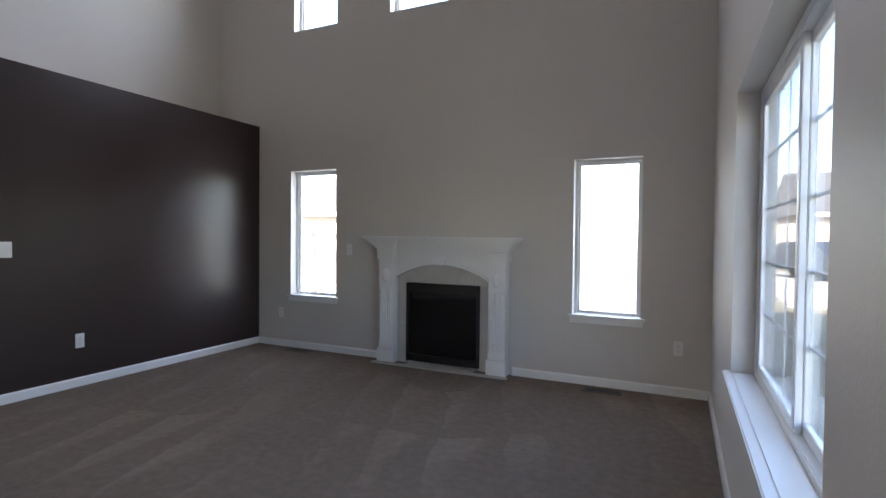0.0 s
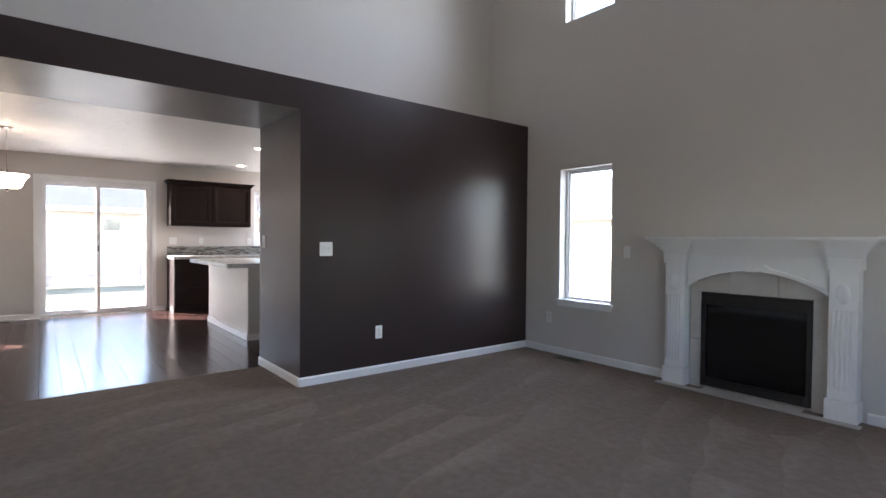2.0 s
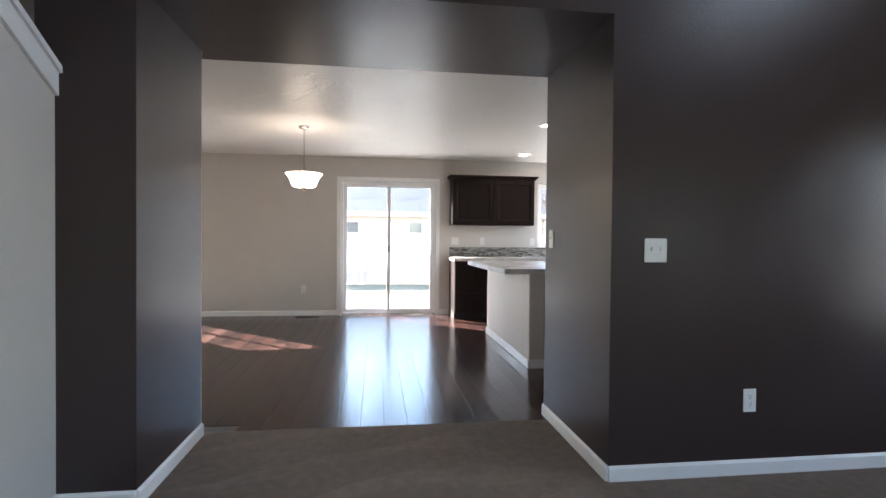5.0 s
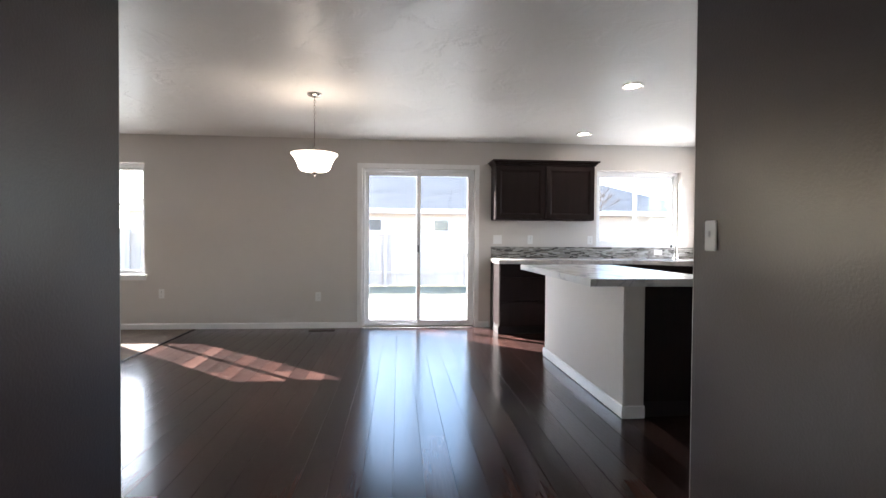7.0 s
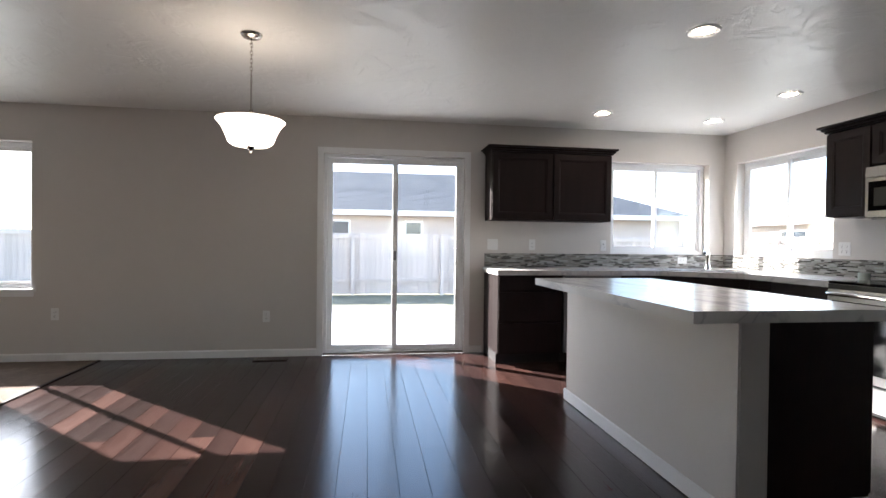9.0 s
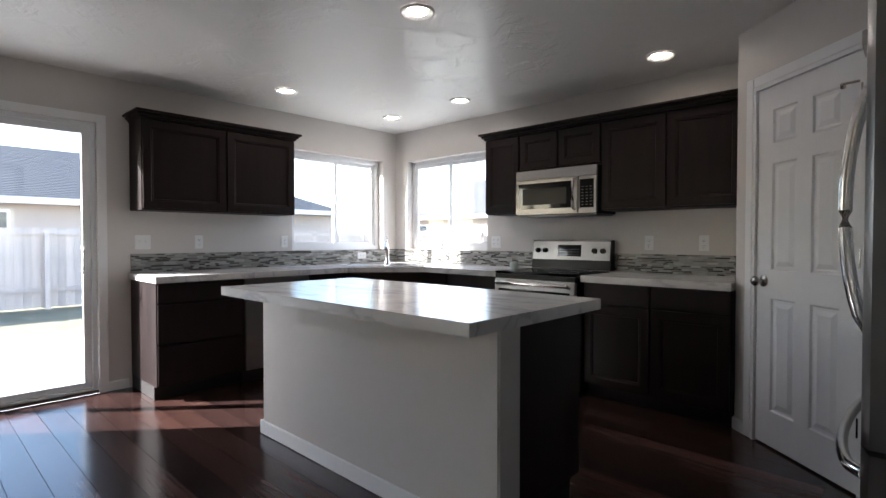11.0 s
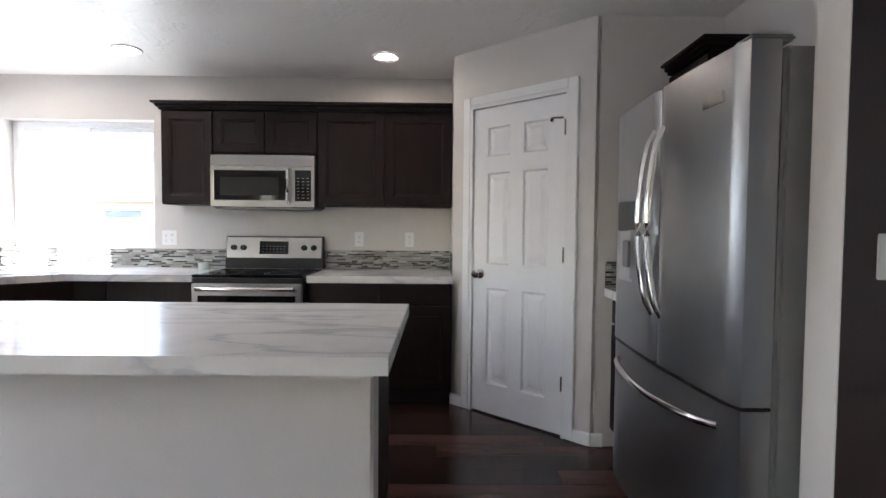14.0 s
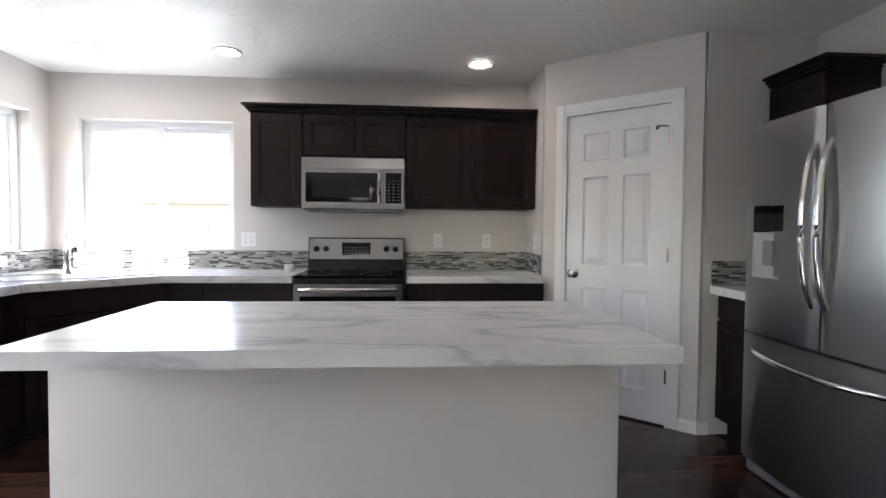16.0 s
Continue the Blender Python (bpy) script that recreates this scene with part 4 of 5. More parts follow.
BH = 0.150
mosaic(pose(XW, 2.05, 0.916, 0, 0, 90), YN - 2.05 - 0.012, BH, "grey glass mosaic strip backsplash under the windows")
mosaic(pose(XW + 0.012, YN, 0.916), -8.13 - XW - 0.012, BH, "grey glass mosaic strip backsplash beside the range")
mosaic(pose(-8.128, YN, 0.916), 0.78, BH, "grey glass mosaic strip backsplash behind the range")
mosaic(pose(-7.346, YN, 0.916), 0.99, BH, "grey glass mosaic strip backsplash beside the range")
mosaic(pose(-6.345, YN - 0.012, 0.916, 0, 0, -90), 0.50, BH, "grey glass mosaic strip backsplash on the pantry return")
mosaic(pose(XE - 0.64, 3.642, 0.916), 0.62, BH, "grey glass mosaic strip backsplash by the refrigerator")


# ---- sink and faucet ----
def sink():
    a = math.atan2(ddir.y, ddir.x)
    root = thing("kitchen_sink", Matrix.Translation((-9.53, 4.22, 0.9155)) @ Matrix.Rotation(a, 4, "Z"), "stainless double bowl sink set in the corner counter", "sink")
    part("rim", boxes((-0.40, 0.40, -0.27, -0.235, 0, 0.008), (-0.40, 0.40, 0.16, 0.25, 0, 0.008), (-0.40, -0.37, -0.235, 0.16, 0, 0.008), (0.37, 0.40, -0.235, 0.16, 0, 0.008), (-0.015, 0.015, -0.235, 0.16, 0, 0.007), bevel=0.003), "chrome", root)
    for x0, x1 in ((-0.37, -0.015), (0.015, 0.37)):
        part("bowl", boxes((x0, x1, -0.235, 0.16, 0.0005, 0.003)), "steel", root)
    f = thing("faucet", Matrix.Translation((-9.53, 4.22, 0.9235)) @ Matrix.Rotation(a, 4, "Z") @ Matrix.Translation((0, 0.20, 0)), "chrome single-lever kitchen faucet with curved spout", "faucet")
    b = bmesh.new()
    lathe(b, [(0.0, 0), (0.034, 0.0), (0.032, 0.012), (0.024, 0.022), (0.020, 0.09), (0.022, 0.15), (0.020, 0.185), (0.0, 0.195)], 20)
    body = part("body", b, "chrome", f, smooth=True)
    s = bmesh.new()
    tube(s, [(0, 0, 0.13), (0, -0.025, 0.19), (0, -0.07, 0.225), (0, -0.13, 0.228), (0, -0.175, 0.205), (0, -0.195, 0.175)], 0.015)
    part("spout", s, "chrome", f, smooth=True)
    tip = bmesh.new()
    rod(tip, (0, -0.194, 0.177), (0, -0.203, 0.155), 0.017, 0.015, 14)
    part("spray_head", tip, "black", f, "black spray head", smooth=True)
    h = bmesh.new()
    tube(h, [(0, 0.0, 0.19), (0, 0.01, 0.225), (0, 0.0, 0.265), (0, -0.015, 0.29)], 0.008)
    part("lever", h, "chrome", f, smooth=True)


sink()


# ---- island ----
def island():
    root = thing("kitchen_island", pose(0, 0, 0), "kitchen island with painted half wall front and espresso cabinets", "kitchen island")
    part("half_wall", boxes((-8.43, -6.642, 2.298, 2.44, 0.002, 0.872), bevel=0.008), "wall", root, "greige painted half wall")
    bb = bmesh.new()
    box(bb, -8.444, -6.628, 2.284, 2.2975, 0.002, 0.085, 0.004)
    box(bb, -6.6415, -6.628, 2.2975, 2.44, 0.002, 0.085, 0.004)
    box(bb, -8.444, -8.4305, 2.2975, 2.44, 0.002, 0.085, 0.004)
    part("baseboard", bb, "trim", root, "white painted baseboard")
    part("cabinet_body", boxes((-8.38, -6.655, 2.441, 2.93, 0.105, 0.872)), "cabinet", root)
    part("toe_kick", boxes((-8.37, -6.66, 2.441, 2.86, 0.002, 0.105)), "cabinet_dark", root)
    for k in range(3):
        w = (8.38 - 6.655) / 3
        d = cabinet_door(root, 0, w - 0.016, 0.115, 0.86, 0)
        d.matrix_basis = pose(-6.655 - k * w - 0.008, 2.95, 0, 0, 0, 180)


island()
worktop("island_worktop", [(-8.42, 2.046), (-6.575, 2.046), (-6.575, 2.972), (-8.42, 2.972)], "white marble-look laminate island countertop", (0, 1, 2, 3))


# ---- range ----
def kitchen_range():
    w = 0.757
    root = thing("kitchen_range", pose(-8.118, YN, 0), "stainless and black electric glass-top range", "range")
    part("body", boxes((0.002, w - 0.002, -0.64, -0.03, 0.02, 0.90), bevel=0.004), "black", root)
    part("cooktop", boxes((0.0, w, -0.665, -0.10, 0.902, 0.92), bevel=0.006), "blackglass", root, "black glass cooktop")
    for x, y, r in ((0.19, -0.50, 0.10), (0.56, -0.50, 0.115), (0.19, -0.23, 0.085), (0.56, -0.23, 0.085)):
        part("burner_ring", lathe(bmesh.new(), [(r, 0.9203), (r - 0.004, 0.9206)], 40, (x, y, 0)), "steel_side", root, "thin grey burner ring")
    bg = bmesh.new()
    prism(bg, [(-0.105, 0.922), (-0.02, 0.922), (-0.02, 1.175), (-0.075, 1.175)], 0.0, w, "x")
    back = part("backguard", bg, "black", root, "black backguard housing")

    def onguard(u, z, lift):
        y = -0.105 + (z - 0.922) * (0.03 / 0.253)
        return Vector((u, y - lift, z))
    fp = bmesh.new()
    for u0, u1, z0, z1, l0, l1 in ((0.008, w - 0.008, 1.005, 1.165, 0.0, 0.006),):
        A = [fp.verts.new(onguard(u, z, l1)) for u, z in ((u0, z0), (u1, z0), (u1, z1), (u0, z1))]
        B = [fp.verts.new(onguard(u, z, 0.0005)) for u, z in ((u0, z0), (u1, z0), (u1, z1), (u0, z1))]
        fp.faces.new(A)
        for k in range(4):
            fp.faces.new((A[k], A[(k + 1) % 4], B[(k + 1) % 4], B[k]))
    panel = part("control_panel", fp, "steel", root, "brushed steel control panel")
    dp = bmesh.new()
    A = [dp.verts.new(onguard(u, z, 0.009)) for u, z in ((0.265, 1.035), (0.49, 1.035), (0.49, 1.135), (0.265, 1.135))]
    B = [dp.verts.new(onguard(u, z, 0.0062)) for u, z in ((0.265, 1.035), (0.49, 1.035), (0.49, 1.135), (0.265, 1.135))]
    dp.faces.new(A)
    for k in range(4):
        dp.faces.new((A[k], A[(k + 1) % 4], B[(k + 1) % 4], B[k]))
    part("display", dp, "blackglass", panel)
    marks = bmesh.new()
    for r in range(3):
        for c in range(7):
            p = onguard(0.285 + c * 0.028, 1.05 + r * 0.022, 0.0095)
            box(marks, p.x, p.x + 0.014, p.y, p.y + 0.0006, p.z, p.z + 0.004)
    part("markings", marks, "steel_side", panel)
    bar = onguard(0.345, 1.016, 0.0066)
    part("maker_mark", boxes((bar.x, bar.x + 0.08, bar.y, bar.y + 0.0006, bar.z, bar.z + 0.006)), "steel_side", panel)
    for u in (0.065, 0.14, 0.615, 0.69):
        k = bmesh.new()
        p = onguard(u, 1.085, 0.006)
        rod(k, p, p + Vector((0, -0.022, 0)), 0.024, 0.020, 20)
        box(k, p.x - 0.004, p.x + 0.004, p.y - 0.03, p.y - 0.0221, p.z - 0.02, p.z + 0.02)
        part("knob", k, "black", panel, "black control knob")
    door = part("oven_door", boxes((0.006, w - 0.006, -0.675, -0.642, 0.235, 0.86), bevel=0.006), "steel", root, "stainless oven door")
    part("oven_window", boxes((0.05, w - 0.05, -0.679, -0.6755, 0.30, 0.78), bevel=0.001), "blackglass", door)
    h = bmesh.new()
    tube(h, [(0.05, -0.676, 0.815), (0.06, -0.72, 0.83), (0.12, -0.735, 0.832), (w - 0.12, -0.735, 0.832), (w - 0.06, -0.72, 0.83), (w - 0.05, -0.676, 0.815)], 0.015)
    part("handle", h, "chrome", door, "curved steel handle", smooth=True)
    part("storage_drawer", boxes((0.006, w - 0.006, -0.675, -0.642, 0.05, 0.22), bevel=0.006), "steel", root)
    part("vent_strip", boxes((0.01, w - 0.01, -0.668, -0.642, 0.866, 0.899)), "black", root)


kitchen_range()


# ---- microwave ----
def microwave():
    w = 0.757
    root = thing("microwave_oven", pose(-8.118, YN, 1.377), "stainless over-range microwave with dark window", "microwave")
    part("body", boxes((0.002, w - 0.002, -0.33, -0.003, 0.012, 0.395), bevel=0.003), "black", root)
    part("underside", boxes((0.02, w - 0.02, -0.32, -0.02, 0.0, 0.0115)), "steel_side", root)
    tp = bmesh.new()
    prism(tp, [(-0.36, 0.315), (-0.331, 0.315), (-0.331, 0.395), (-0.352, 0.395)], 0.0, w, "x")
    part("vent_grille", tp, "steel", root, "stainless vent panel")
    door = part("door", boxes((0.0, 0.60, -0.36, -0.331, 0.018, 0.312), bevel=0.004), "steel", root, "stainless door")
    part("window", boxes((0.03, 0.555, -0.364, -0.3605, 0.065, 0.282), bevel=0.001), "blackglass", door)
    part("inner_window", boxes((0.075, 0.50, -0.3655, -0.3642, 0.10, 0.235)), "black", door)
    h = bmesh.new()
    tube(h, [(0.572, -0.361, 0.05), (0.572, -0.395, 0.06), (0.572, -0.40, 0.12), (0.572, -0.40, 0.22), (0.572, -0.395, 0.28), (0.572, -0.361, 0.29)], 0.013)
    part("handle", h, "chrome", door, smooth=True)
    ctl = part("control_panel", boxes((0.603, w, -0.358, -0.331, 0.018, 0.312), bevel=0.004), "steel", root)
    kp = part("keypad", boxes((0.618, w - 0.022, -0.362, -0.3585, 0.06, 0.285), bevel=0.001), "blackglass", ctl)
    kb = bmesh.new()
    for r in range(7):
        for c in range(3):
            box(kb, 0.632 + c * 0.036, 0.650 + c * 0.036, -0.3627, -0.3621, 0.08 + r * 0.024, 0.085 + r * 0.024)
    part("key_marks", kb, "steel_side", kp)
    part("maker_mark", boxes((0.24, 0.32, -0.3606, -0.3601, 0.034, 0.04)), "steel_side", door)


microwave()


# ---- refrigerator ----
def refrigerator():
    # local x runs from the far side (by the pantry) to the near side; front at -y
    w, h, d = 1.01, 1.77, 0.65
    root = thing("refrigerator", pose(XE - 0.03, 3.195, 0, 0, 0, -90), "stainless french-door refrigerator with bottom freezer", "refrigerator")
    part("case", boxes((0.005, w - 0.005, -d + 0.05, -0.005, 0.03, h - 0.01), bevel=0.012), "steel_side", root, "grey painted steel case")

    part("gasket", boxes((0.02, w - 0.02, -d + 0.037, -d + 0.049, 0.10, h - 0.02)), "black", root, "dark door gasket")

    def bowed(x0, x1, z0, z1):
        """A door skin that bulges slightly towards the front, with rounded edges."""
        b = bmesh.new()
        n = 16
        pts = []
        for i in range(n + 1):
            t = i / n
            x = x0 + (x1 - x0) * t
            u = (x - w / 2) / (w / 2)
            e = min(t, 1 - t) * (x1 - x0)
            y = -d - 0.062 - 0.022 * (1 - u * u) + (0.012 * (1 - min(e, 0.012) / 0.012))
            pts.append((x, y))
        outline = pts + [(x1, -d + 0.036), (x0, -d + 0.036)]
        prism(b, outline, z0, z1)
        return b
    zs = 0.735
    mid = w / 2
    left = part("door", bowed(0.0, mid - 0.003, zs + 0.006, h), "steel", root, "brushed steel door with dispenser", smooth=True)
    right = part("door", bowed(mid + 0.003, w, zs + 0.006, h), "steel", root, "brushed steel door", smooth=True)
    drawer = part("freezer_drawer", bowed(0.0, w, 0.09, zs - 0.006), "steel", root, "brushed steel freezer drawer", smooth=True)
    part("toe_grille", boxes((0.01, w - 0.01, -d - 0.03, -d + 0.05, 0.012, 0.088), bevel=0.006), "steel_side", root)
    for x in (0.05, w - 0.05):
        part("foot", rod(bmesh.new(), (x, -d + 0.02, 0.0), (x, -d + 0.02, 0.03), 0.018), "black", root)
        part("hinge_cover", boxes((x - 0.045, x + 0.045, -d - 0.05, -d + 0.08, h + 0.001, h + 0.02), bevel=0.008), "steel_side", root)

    def yf(x):
        u = (x - w / 2) / (w / 2)
        return -d - 0.062 - 0.022 * (1 - u * u)
    for dr, x in ((left, mid - 0.04), (right, mid + 0.04)):
        b = bmesh.new()
        pts = []
        for i in range(15):
            t = i / 14
            bow = math.sin(math.pi * t) ** 0.55
            pts.append((x, yf(x) + 0.008 - 0.062 * bow, 0.92 + 0.70 * t))
        tube(b, pts, 0.014, 12)
        part("handle", b, "chrome", dr, "curved steel handle", smooth=True)
    b = bmesh.new()
    pts = []
    for i in range(17):
        t = i / 16
        x = 0.09 + (w - 0.18) * t
        pts.append((x, yf(x) + 0.008 - 0.055 * math.sin(math.pi * t) ** 0.4, 0.655 - 0.02 * math.sin(math.pi * t)))
    tube(b, pts, 0.014, 12)
    part("handle", b, "chrome", drawer, "curved steel handle", smooth=True)
    # water dispenser
    x0, x1 = 0.085, 0.315
    yd = yf(0.2)
    part("dispenser_panel", boxes((x0, x1, yd - 0.004, yd + 0.03, 1.24, 1.37), bevel=0.004), "blackglass", left, "black dispenser display")
    part("dispenser_recess", boxes((x0, x0 + 0.012, yd - 0.003, yd + 0.03, 1.02, 1.238), (x1 - 0.012, x1, yd - 0.003, yd + 0.03, 1.02, 1.238), (x0 + 0.012, x1 - 0.012, yd - 0.003, yd + 0.03, 1.02, 1.032), (x0 + 0.012, x1 - 0.012, yd - 0.0015, yd + 0.03, 1.032, 1.238)), "recess", left, "pale grey dispenser recess")
    part("paddle", boxes((x0 + 0.08, x1 - 0.08, yd - 0.012, yd - 0.002, 1.08, 1.20), bevel=0.004), "steel_side", left)
    part("maker_badge", boxes((w - 0.20, w - 0.09, yf(w - 0.14) - 0.006, yf(w - 0.14) + 0.006, 1.62, 1.655), bevel=0.002), "chrome", right, "small chrome badge")


refrigerator()

# ---- small things ----
jar = thing("glass_jar", pose(-8.235, YN - 0.22, 0.9155), "small clear glass jar on the counter", "jar")
b = bmesh.new()
lathe(b, [(0.0, 0.0), (0.036, 0.0), (0.04, 0.006), (0.04, 0.05), (0.036, 0.056), (0.034, 0.056), (0.036, 0.008), (0.0, 0.006)], 24)
part("body", b, "jar", jar, smooth=True)

# ---- outside ----
structure("ground", boxes((-400, 400, -400, 400, -0.40, -0.25)), "grass", "dry winter lawn around the house", "lawn")
structure("pavement_patio", boxes((-14.5, XW - 0.165, -2.5, 6.5, -0.249, -0.15)), "concrete", "pale concrete patio outside the sliding door", "patio")
structure("pavement_drive", boxes((2.2, 12.5, 14, 28.5, -0.249, -0.20)), "concrete", "pale concrete drive beside the house", "pavement")


def fence(m, length, label):
    root = thing("fence", m, label, "fence", group="cedar fences")
    n = int(length / 0.142)
    me = None
    for k in range(n):
        if me is None:
            bm = boxes((0, 0.138, -0.009, 0.009, 0.03, 1.66), bevel=0.003)
            ob = part("board", bm, "fence", root)
            me = ob.data
        else:
            ob = new("board", me)
            ob.parent = root
        ob.location = (k * 0.142, 0.004 * (k % 2), 0.006 * math.sin(k * 2.7))
    for z in (0.35, 1.52):
        part("rail", boxes((0, length, -0.06, -0.010, z, z + 0.09), bevel=0.004), "fence", root)
    for k in range(int(length / 2.4) + 1):
        part("post", boxes((k * 2.4, k * 2.4 + 0.09, -0.15, -0.061, 0.0, 1.62), bevel=0.005), "fence", root)


fence(pose(-18.6, -14, -0.25, 0, 0, 90), 25, "weathered cedar board fence behind the patio")
fence(pose(-18.5, 11.0, -0.25), 12, "weathered cedar board fence north of the house")


def house(m, w, d, eave, ridge, siding, label, windows, hip=False):
    """A single-storey neighbour: local x along its front, front at y = 0, roof ridge along x."""
    root = thing("house", m, label, "house", group="neighbouring houses")
    part("wall", boxes((0, w, 0, d, 0, eave)), siding, root)
    sid = bmesh.new()
    for k in range(int(eave / 0.16)):
        box(sid, 0, w, -0.016, -0.001, k * 0.16, k * 0.16 + 0.152)
    part("siding", sid, siding, root)
    r = bmesh.new()
    o = 0.45
    a = [(-o, -o, eave), (w + o, -o, eave), (w + o, d + o, eave), (-o, d + o, eave)]
    e = d / 2 if hip else -o
    t = [(e, d / 2, ridge), (w - e, d / 2, ridge)]
    V = [r.verts.new(p) for p in a + t]
    for f in ((0, 1, 5, 4), (2, 3, 4, 5), (1, 2, 5), (3, 0, 4), (0, 3, 2, 1)):
        r.faces.new([V[i] for i in f])
    roof = part("roof", r, "roof", root, "grey shingle roof")
    courses, rows_up = bmesh.new(), 34
    for k in range(rows_up):
        f0, f1 = k / rows_up, (k + 1) / rows_up
        line = []
        for f, lift in ((f0, 0.004), (f0, 0.022), (f1, 0.008)):
            inset = f * (d / 2 + o) if hip else 0.0
            y, z = -o + f * (d / 2 + o), eave + f * (ridge - eave) + lift
            line.append((courses.verts.new((-o + inset, y, z)), courses.verts.new((w + o - inset, y, z))))
        for p, q in zip(line, line[1:]):
            courses.faces.new((p[0], p[1], q[1], q[0]))
    part("shingle_courses", courses, "roof", roof)
    part("fascia", boxes((-o, w + o, -o - 0.03, -o - 0.002, eave - 0.16, eave + 0.02)), "trim", roof, "white fascia board")
    for x, z, ww, hh in windows:
        win = part("window", boxes((x, x + 0.07, -0.05, -0.017, z, z + hh), (x + ww - 0.07, x + ww, -0.05, -0.017, z, z + hh), (x + 0.07, x + ww - 0.07, -0.05, -0.017, z, z + 0.07), (x + 0.07, x + ww - 0.07, -0.05, -0.017, z + hh - 0.07, z + hh)), "trim", root)
        part("pane", boxes((x + 0.07, x + ww - 0.07, -0.03, -0.018, z + 0.07, z + hh - 0.07)), "facade_glass", win)
    return root


house(pose(-24.0, -9.5, -0.25, 0, 0, 90), 23.0, 9.0, 2.58, 4.65, "siding", "tan sided house with grey shingle roof behind the fence", [(11.7, 1.45, 0.7, 0.8), (8.6, 1.2, 1.1, 1.05), (3.0, 0.9, 1.5, 1.2)], hip=True)
house(pose(-78.0, 20.0, -0.25, 0, 0, 70), 14.0, 9.0, 3.0, 5.6, "siding_blue", "far blue sided house with gabled roof", [(3.0, 1.2, 1.5, 1.2), (9.0, 1.2, 1.5, 1.2)])
house(pose(-29.0, 20.0, -0.25), 16.0, 9.0, 2.6, 4.9, "siding", "tan sided house north of the yard", [(3.0, 1.0, 1.5, 1.2), (10.0, 1.0, 1.5, 1.2)])
house(pose(-31.0, 30.0, -0.25), 14.0, 9.0, 2.7, 5.0, "siding", "tan sided house across the lawn", [(3.0, 1.0, 1.5, 1.2), (9.0, 1.0, 1.5, 1.2)])
house(pose(5.4, 29.0, -0.25), 15.0, 9.0, 2.8, 5.2, "siding", "tan sided house beyond the drive", [(3.0, 1.0, 1.5, 1.2), (9.0, 1.0, 1.5, 1.2)])


def bare_tree(x, y, h):
    root = thing("tree", pose(x, y, -0.25), "small bare winter tree beyond the fence", "tree")
    rng = random.Random(4)
    t = bmesh.new()
    rod(t, (0, 0, 0), (0.05, 0, h * 0.4), 0.09, 0.06, 8)
    part("trunk", t, "bark", root)
    c = bmesh.new()

    def grow(p, d, ln, r, depth):
        q = p + d * ln
        rod(c, p, q, r, r * 0.6, 5)
        if depth:
            for _ in range(3):
                nd = (d + Vector((rng.uniform(-0.7, 0.7), rng.uniform(-0.7, 0.7), rng.uniform(-0.1, 0.5)))).normalized()
                grow(q, nd, ln * rng.uniform(0.6, 0.8), r * 0.6, depth - 1)
    for _ in range(4):
        grow(Vector((0.05, 0, h * 0.4)), Vector((rng.uniform(-0.6, 0.6), rng.uniform(-0.6, 0.6), 0.8)).normalized(), h * 0.2, 0.045, 4)
    part("crown", c, "bark", root)


bare_tree(-21.0, 7.2, 3.6)


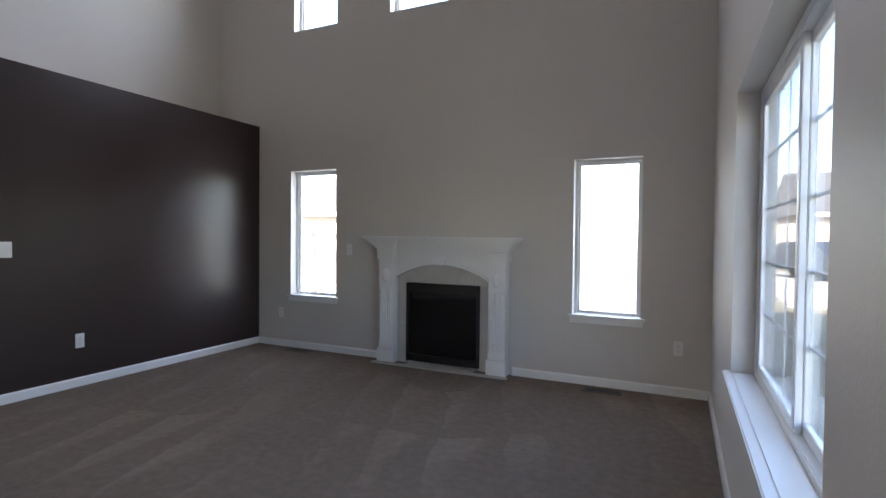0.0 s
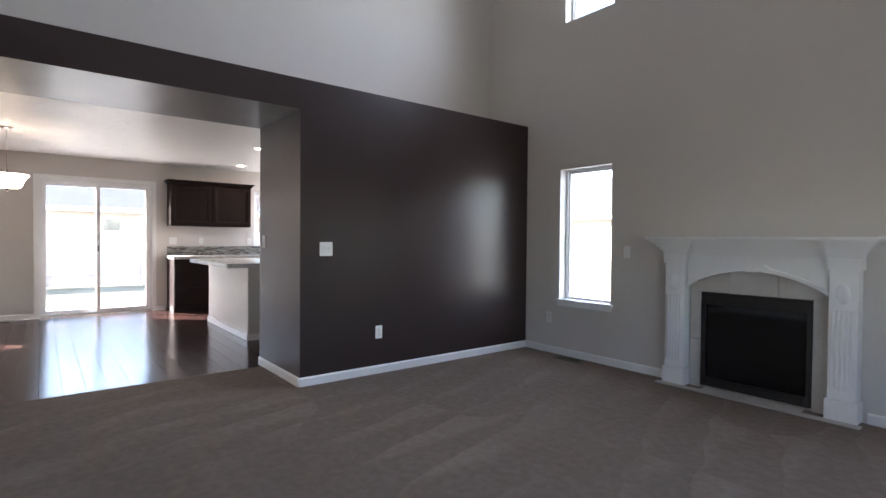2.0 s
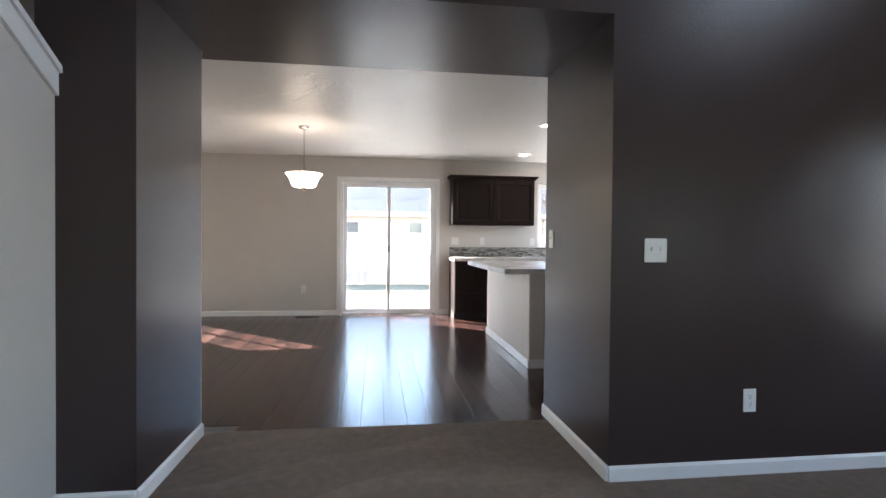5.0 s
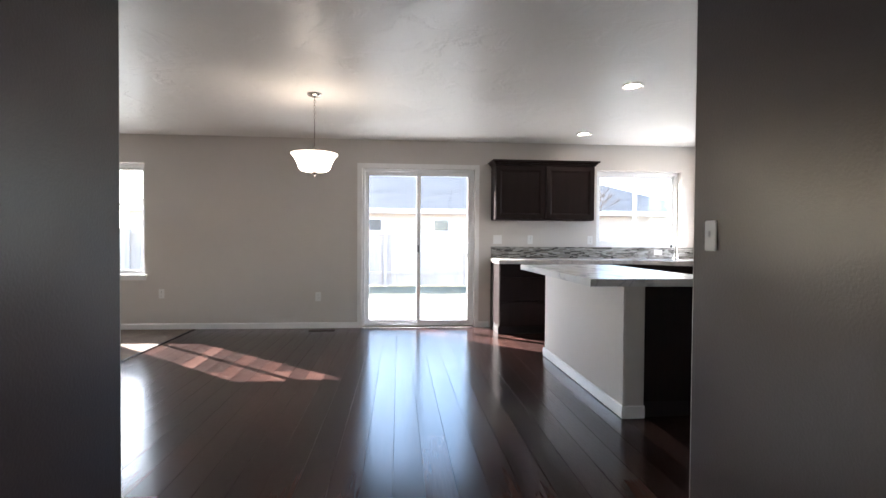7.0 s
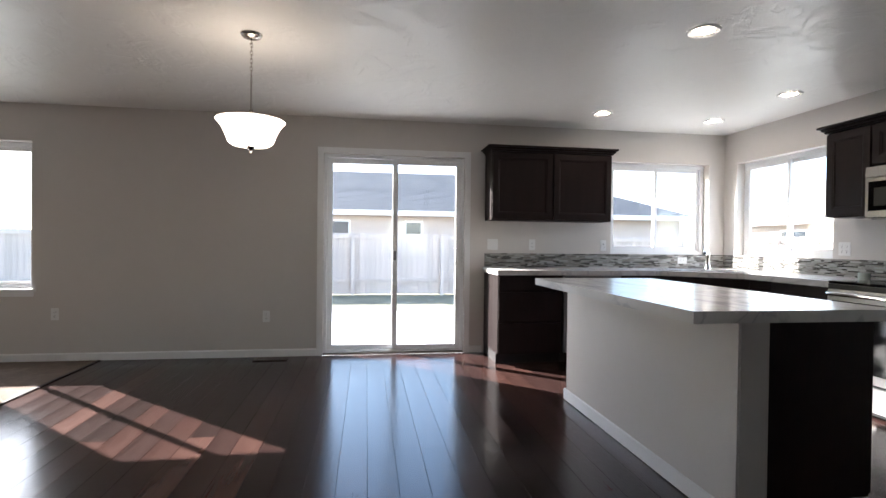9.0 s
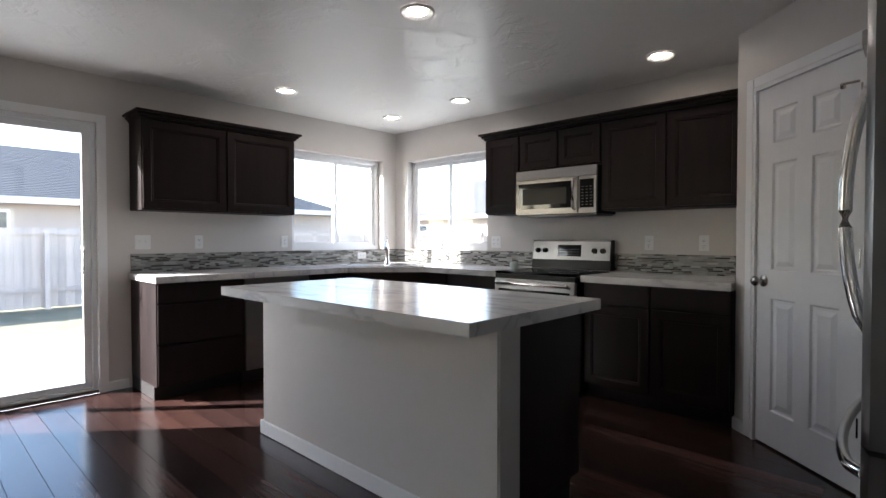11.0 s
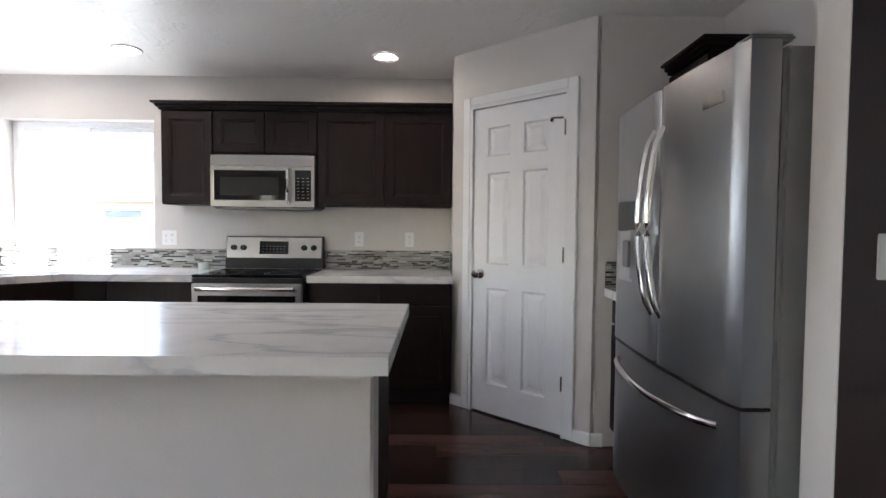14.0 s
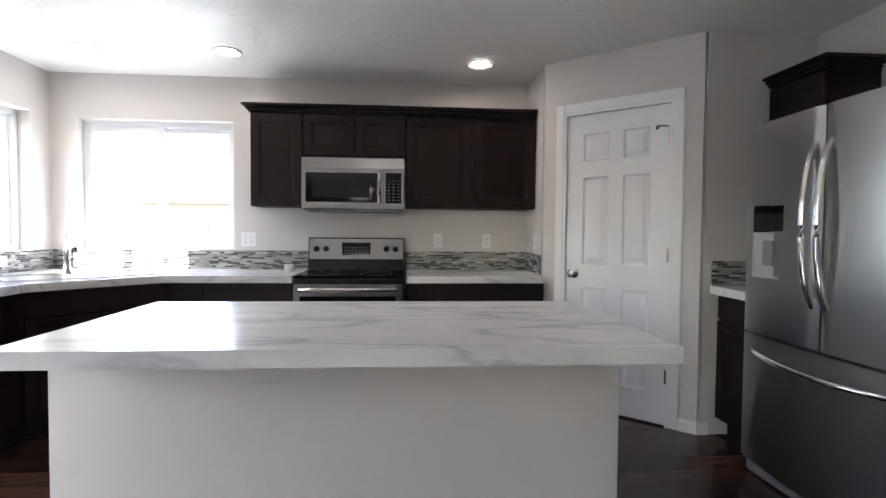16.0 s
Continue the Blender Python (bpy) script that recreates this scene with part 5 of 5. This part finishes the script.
def parked_car(m):
    """Local x along the car, front at +x."""
    root = thing("car", m, "dark parked car on the pale drive", "car")
    side = [(-2.15, 0.35), (2.1, 0.35), (2.2, 0.55), (2.1, 0.80), (1.15, 0.95), (-1.75, 1.0), (-2.2, 0.85)]
    body = part("body", prism(bmesh.new(), side, -0.85, 0.85, "y"), "car_paint", root)
    cabin = [(-1.75, 1.001), (1.0, 0.98), (0.35, 1.42), (-1.15, 1.45)]
    part("cabin", prism(bmesh.new(), cabin, -0.72, 0.72, "y"), "car_paint", body)
    for y in (-0.735, 0.735):
        for a, b in ((-1.35, -0.35), (-0.25, 0.55)):
            part("window", prism(bmesh.new(), [(a, 1.03), (b + 0.12, 1.03), (b - 0.1, 1.36), (a + 0.15, 1.38)], y - 0.012, y + 0.012, "y"), "facade_glass", body)
    part("windscreen", prism(bmesh.new(), [(0.47, 1.36), (0.95, 1.03), (0.975, 1.04), (0.495, 1.37)], -0.64, 0.64, "y"), "facade_glass", body)
    for x in (-1.35, 1.35):
        for y in (-0.78, 0.78):
            wheel = part("wheel", rod(bmesh.new(), (x, y - 0.1, 0.32), (x, y + 0.1, 0.32), 0.32, seg=24), "black", root)
            part("rim", rod(bmesh.new(), (x, y - 0.107, 0.32), (x, y + 0.107, 0.32), 0.19, seg=20), "steel", wheel)
    for y in (-0.6, 0.6):
        part("headlight", boxes((2.10, 2.19, y - 0.16, y + 0.16, 0.60, 0.72), bevel=0.02), "plastic", root)


parked_car(pose(4.3, 24.0, -0.199, 0, 0, 120))

# ---- floor planks ----
PW, PL = 0.149, 1.22
plank_meshes = {}


def plank(x0, x1, y0):
    ln = round(x1 - x0, 2)
    if ln not in plank_meshes:
        bm = bmesh.new()
        e, w = 0.0, PW - 0.0026
        lo = [bm.verts.new(p) for p in ((0, 0, -0.004), (ln - 0.0012, 0, -0.004), (ln - 0.0012, w, -0.004), (0, w, -0.004))]
        hi = [bm.verts.new(p) for p in ((e, e, 0), (ln - 0.0012 - e, e, 0), (ln - 0.0012 - e, w - e, 0), (e, w - e, 0))]
        for a, b in ((lo, hi),):
            for k in range(4):
                bm.faces.new((a[k], a[(k + 1) % 4], b[(k + 1) % 4], b[k]))
        bm.faces.new(hi)
        me = bpy.data.meshes.new("plank")
        bm.to_mesh(me)
        bm.free()
        me.materials.append(M["floor"])
        plank_meshes[ln] = me
    ob = new("plank", plank_meshes[ln])
    ob.parent = floor_kitchen
    ob.location = (x0, y0, 0)


rng = random.Random(11)
y = -1.714
row = 0
while y + PW < 4.45:
    x = XW + 0.002 - rng.choice((0.0, 0.3, 0.6, 0.9))
    end = XC if 0.0 < y < 1.9 else XK
    while x < end - 0.03:
        a, b = max(x, XW + 0.002), min(x + PL, end - 0.006)
        if b - a > 0.05:
            plank(a, b, y)
        x += PL
    y += PW
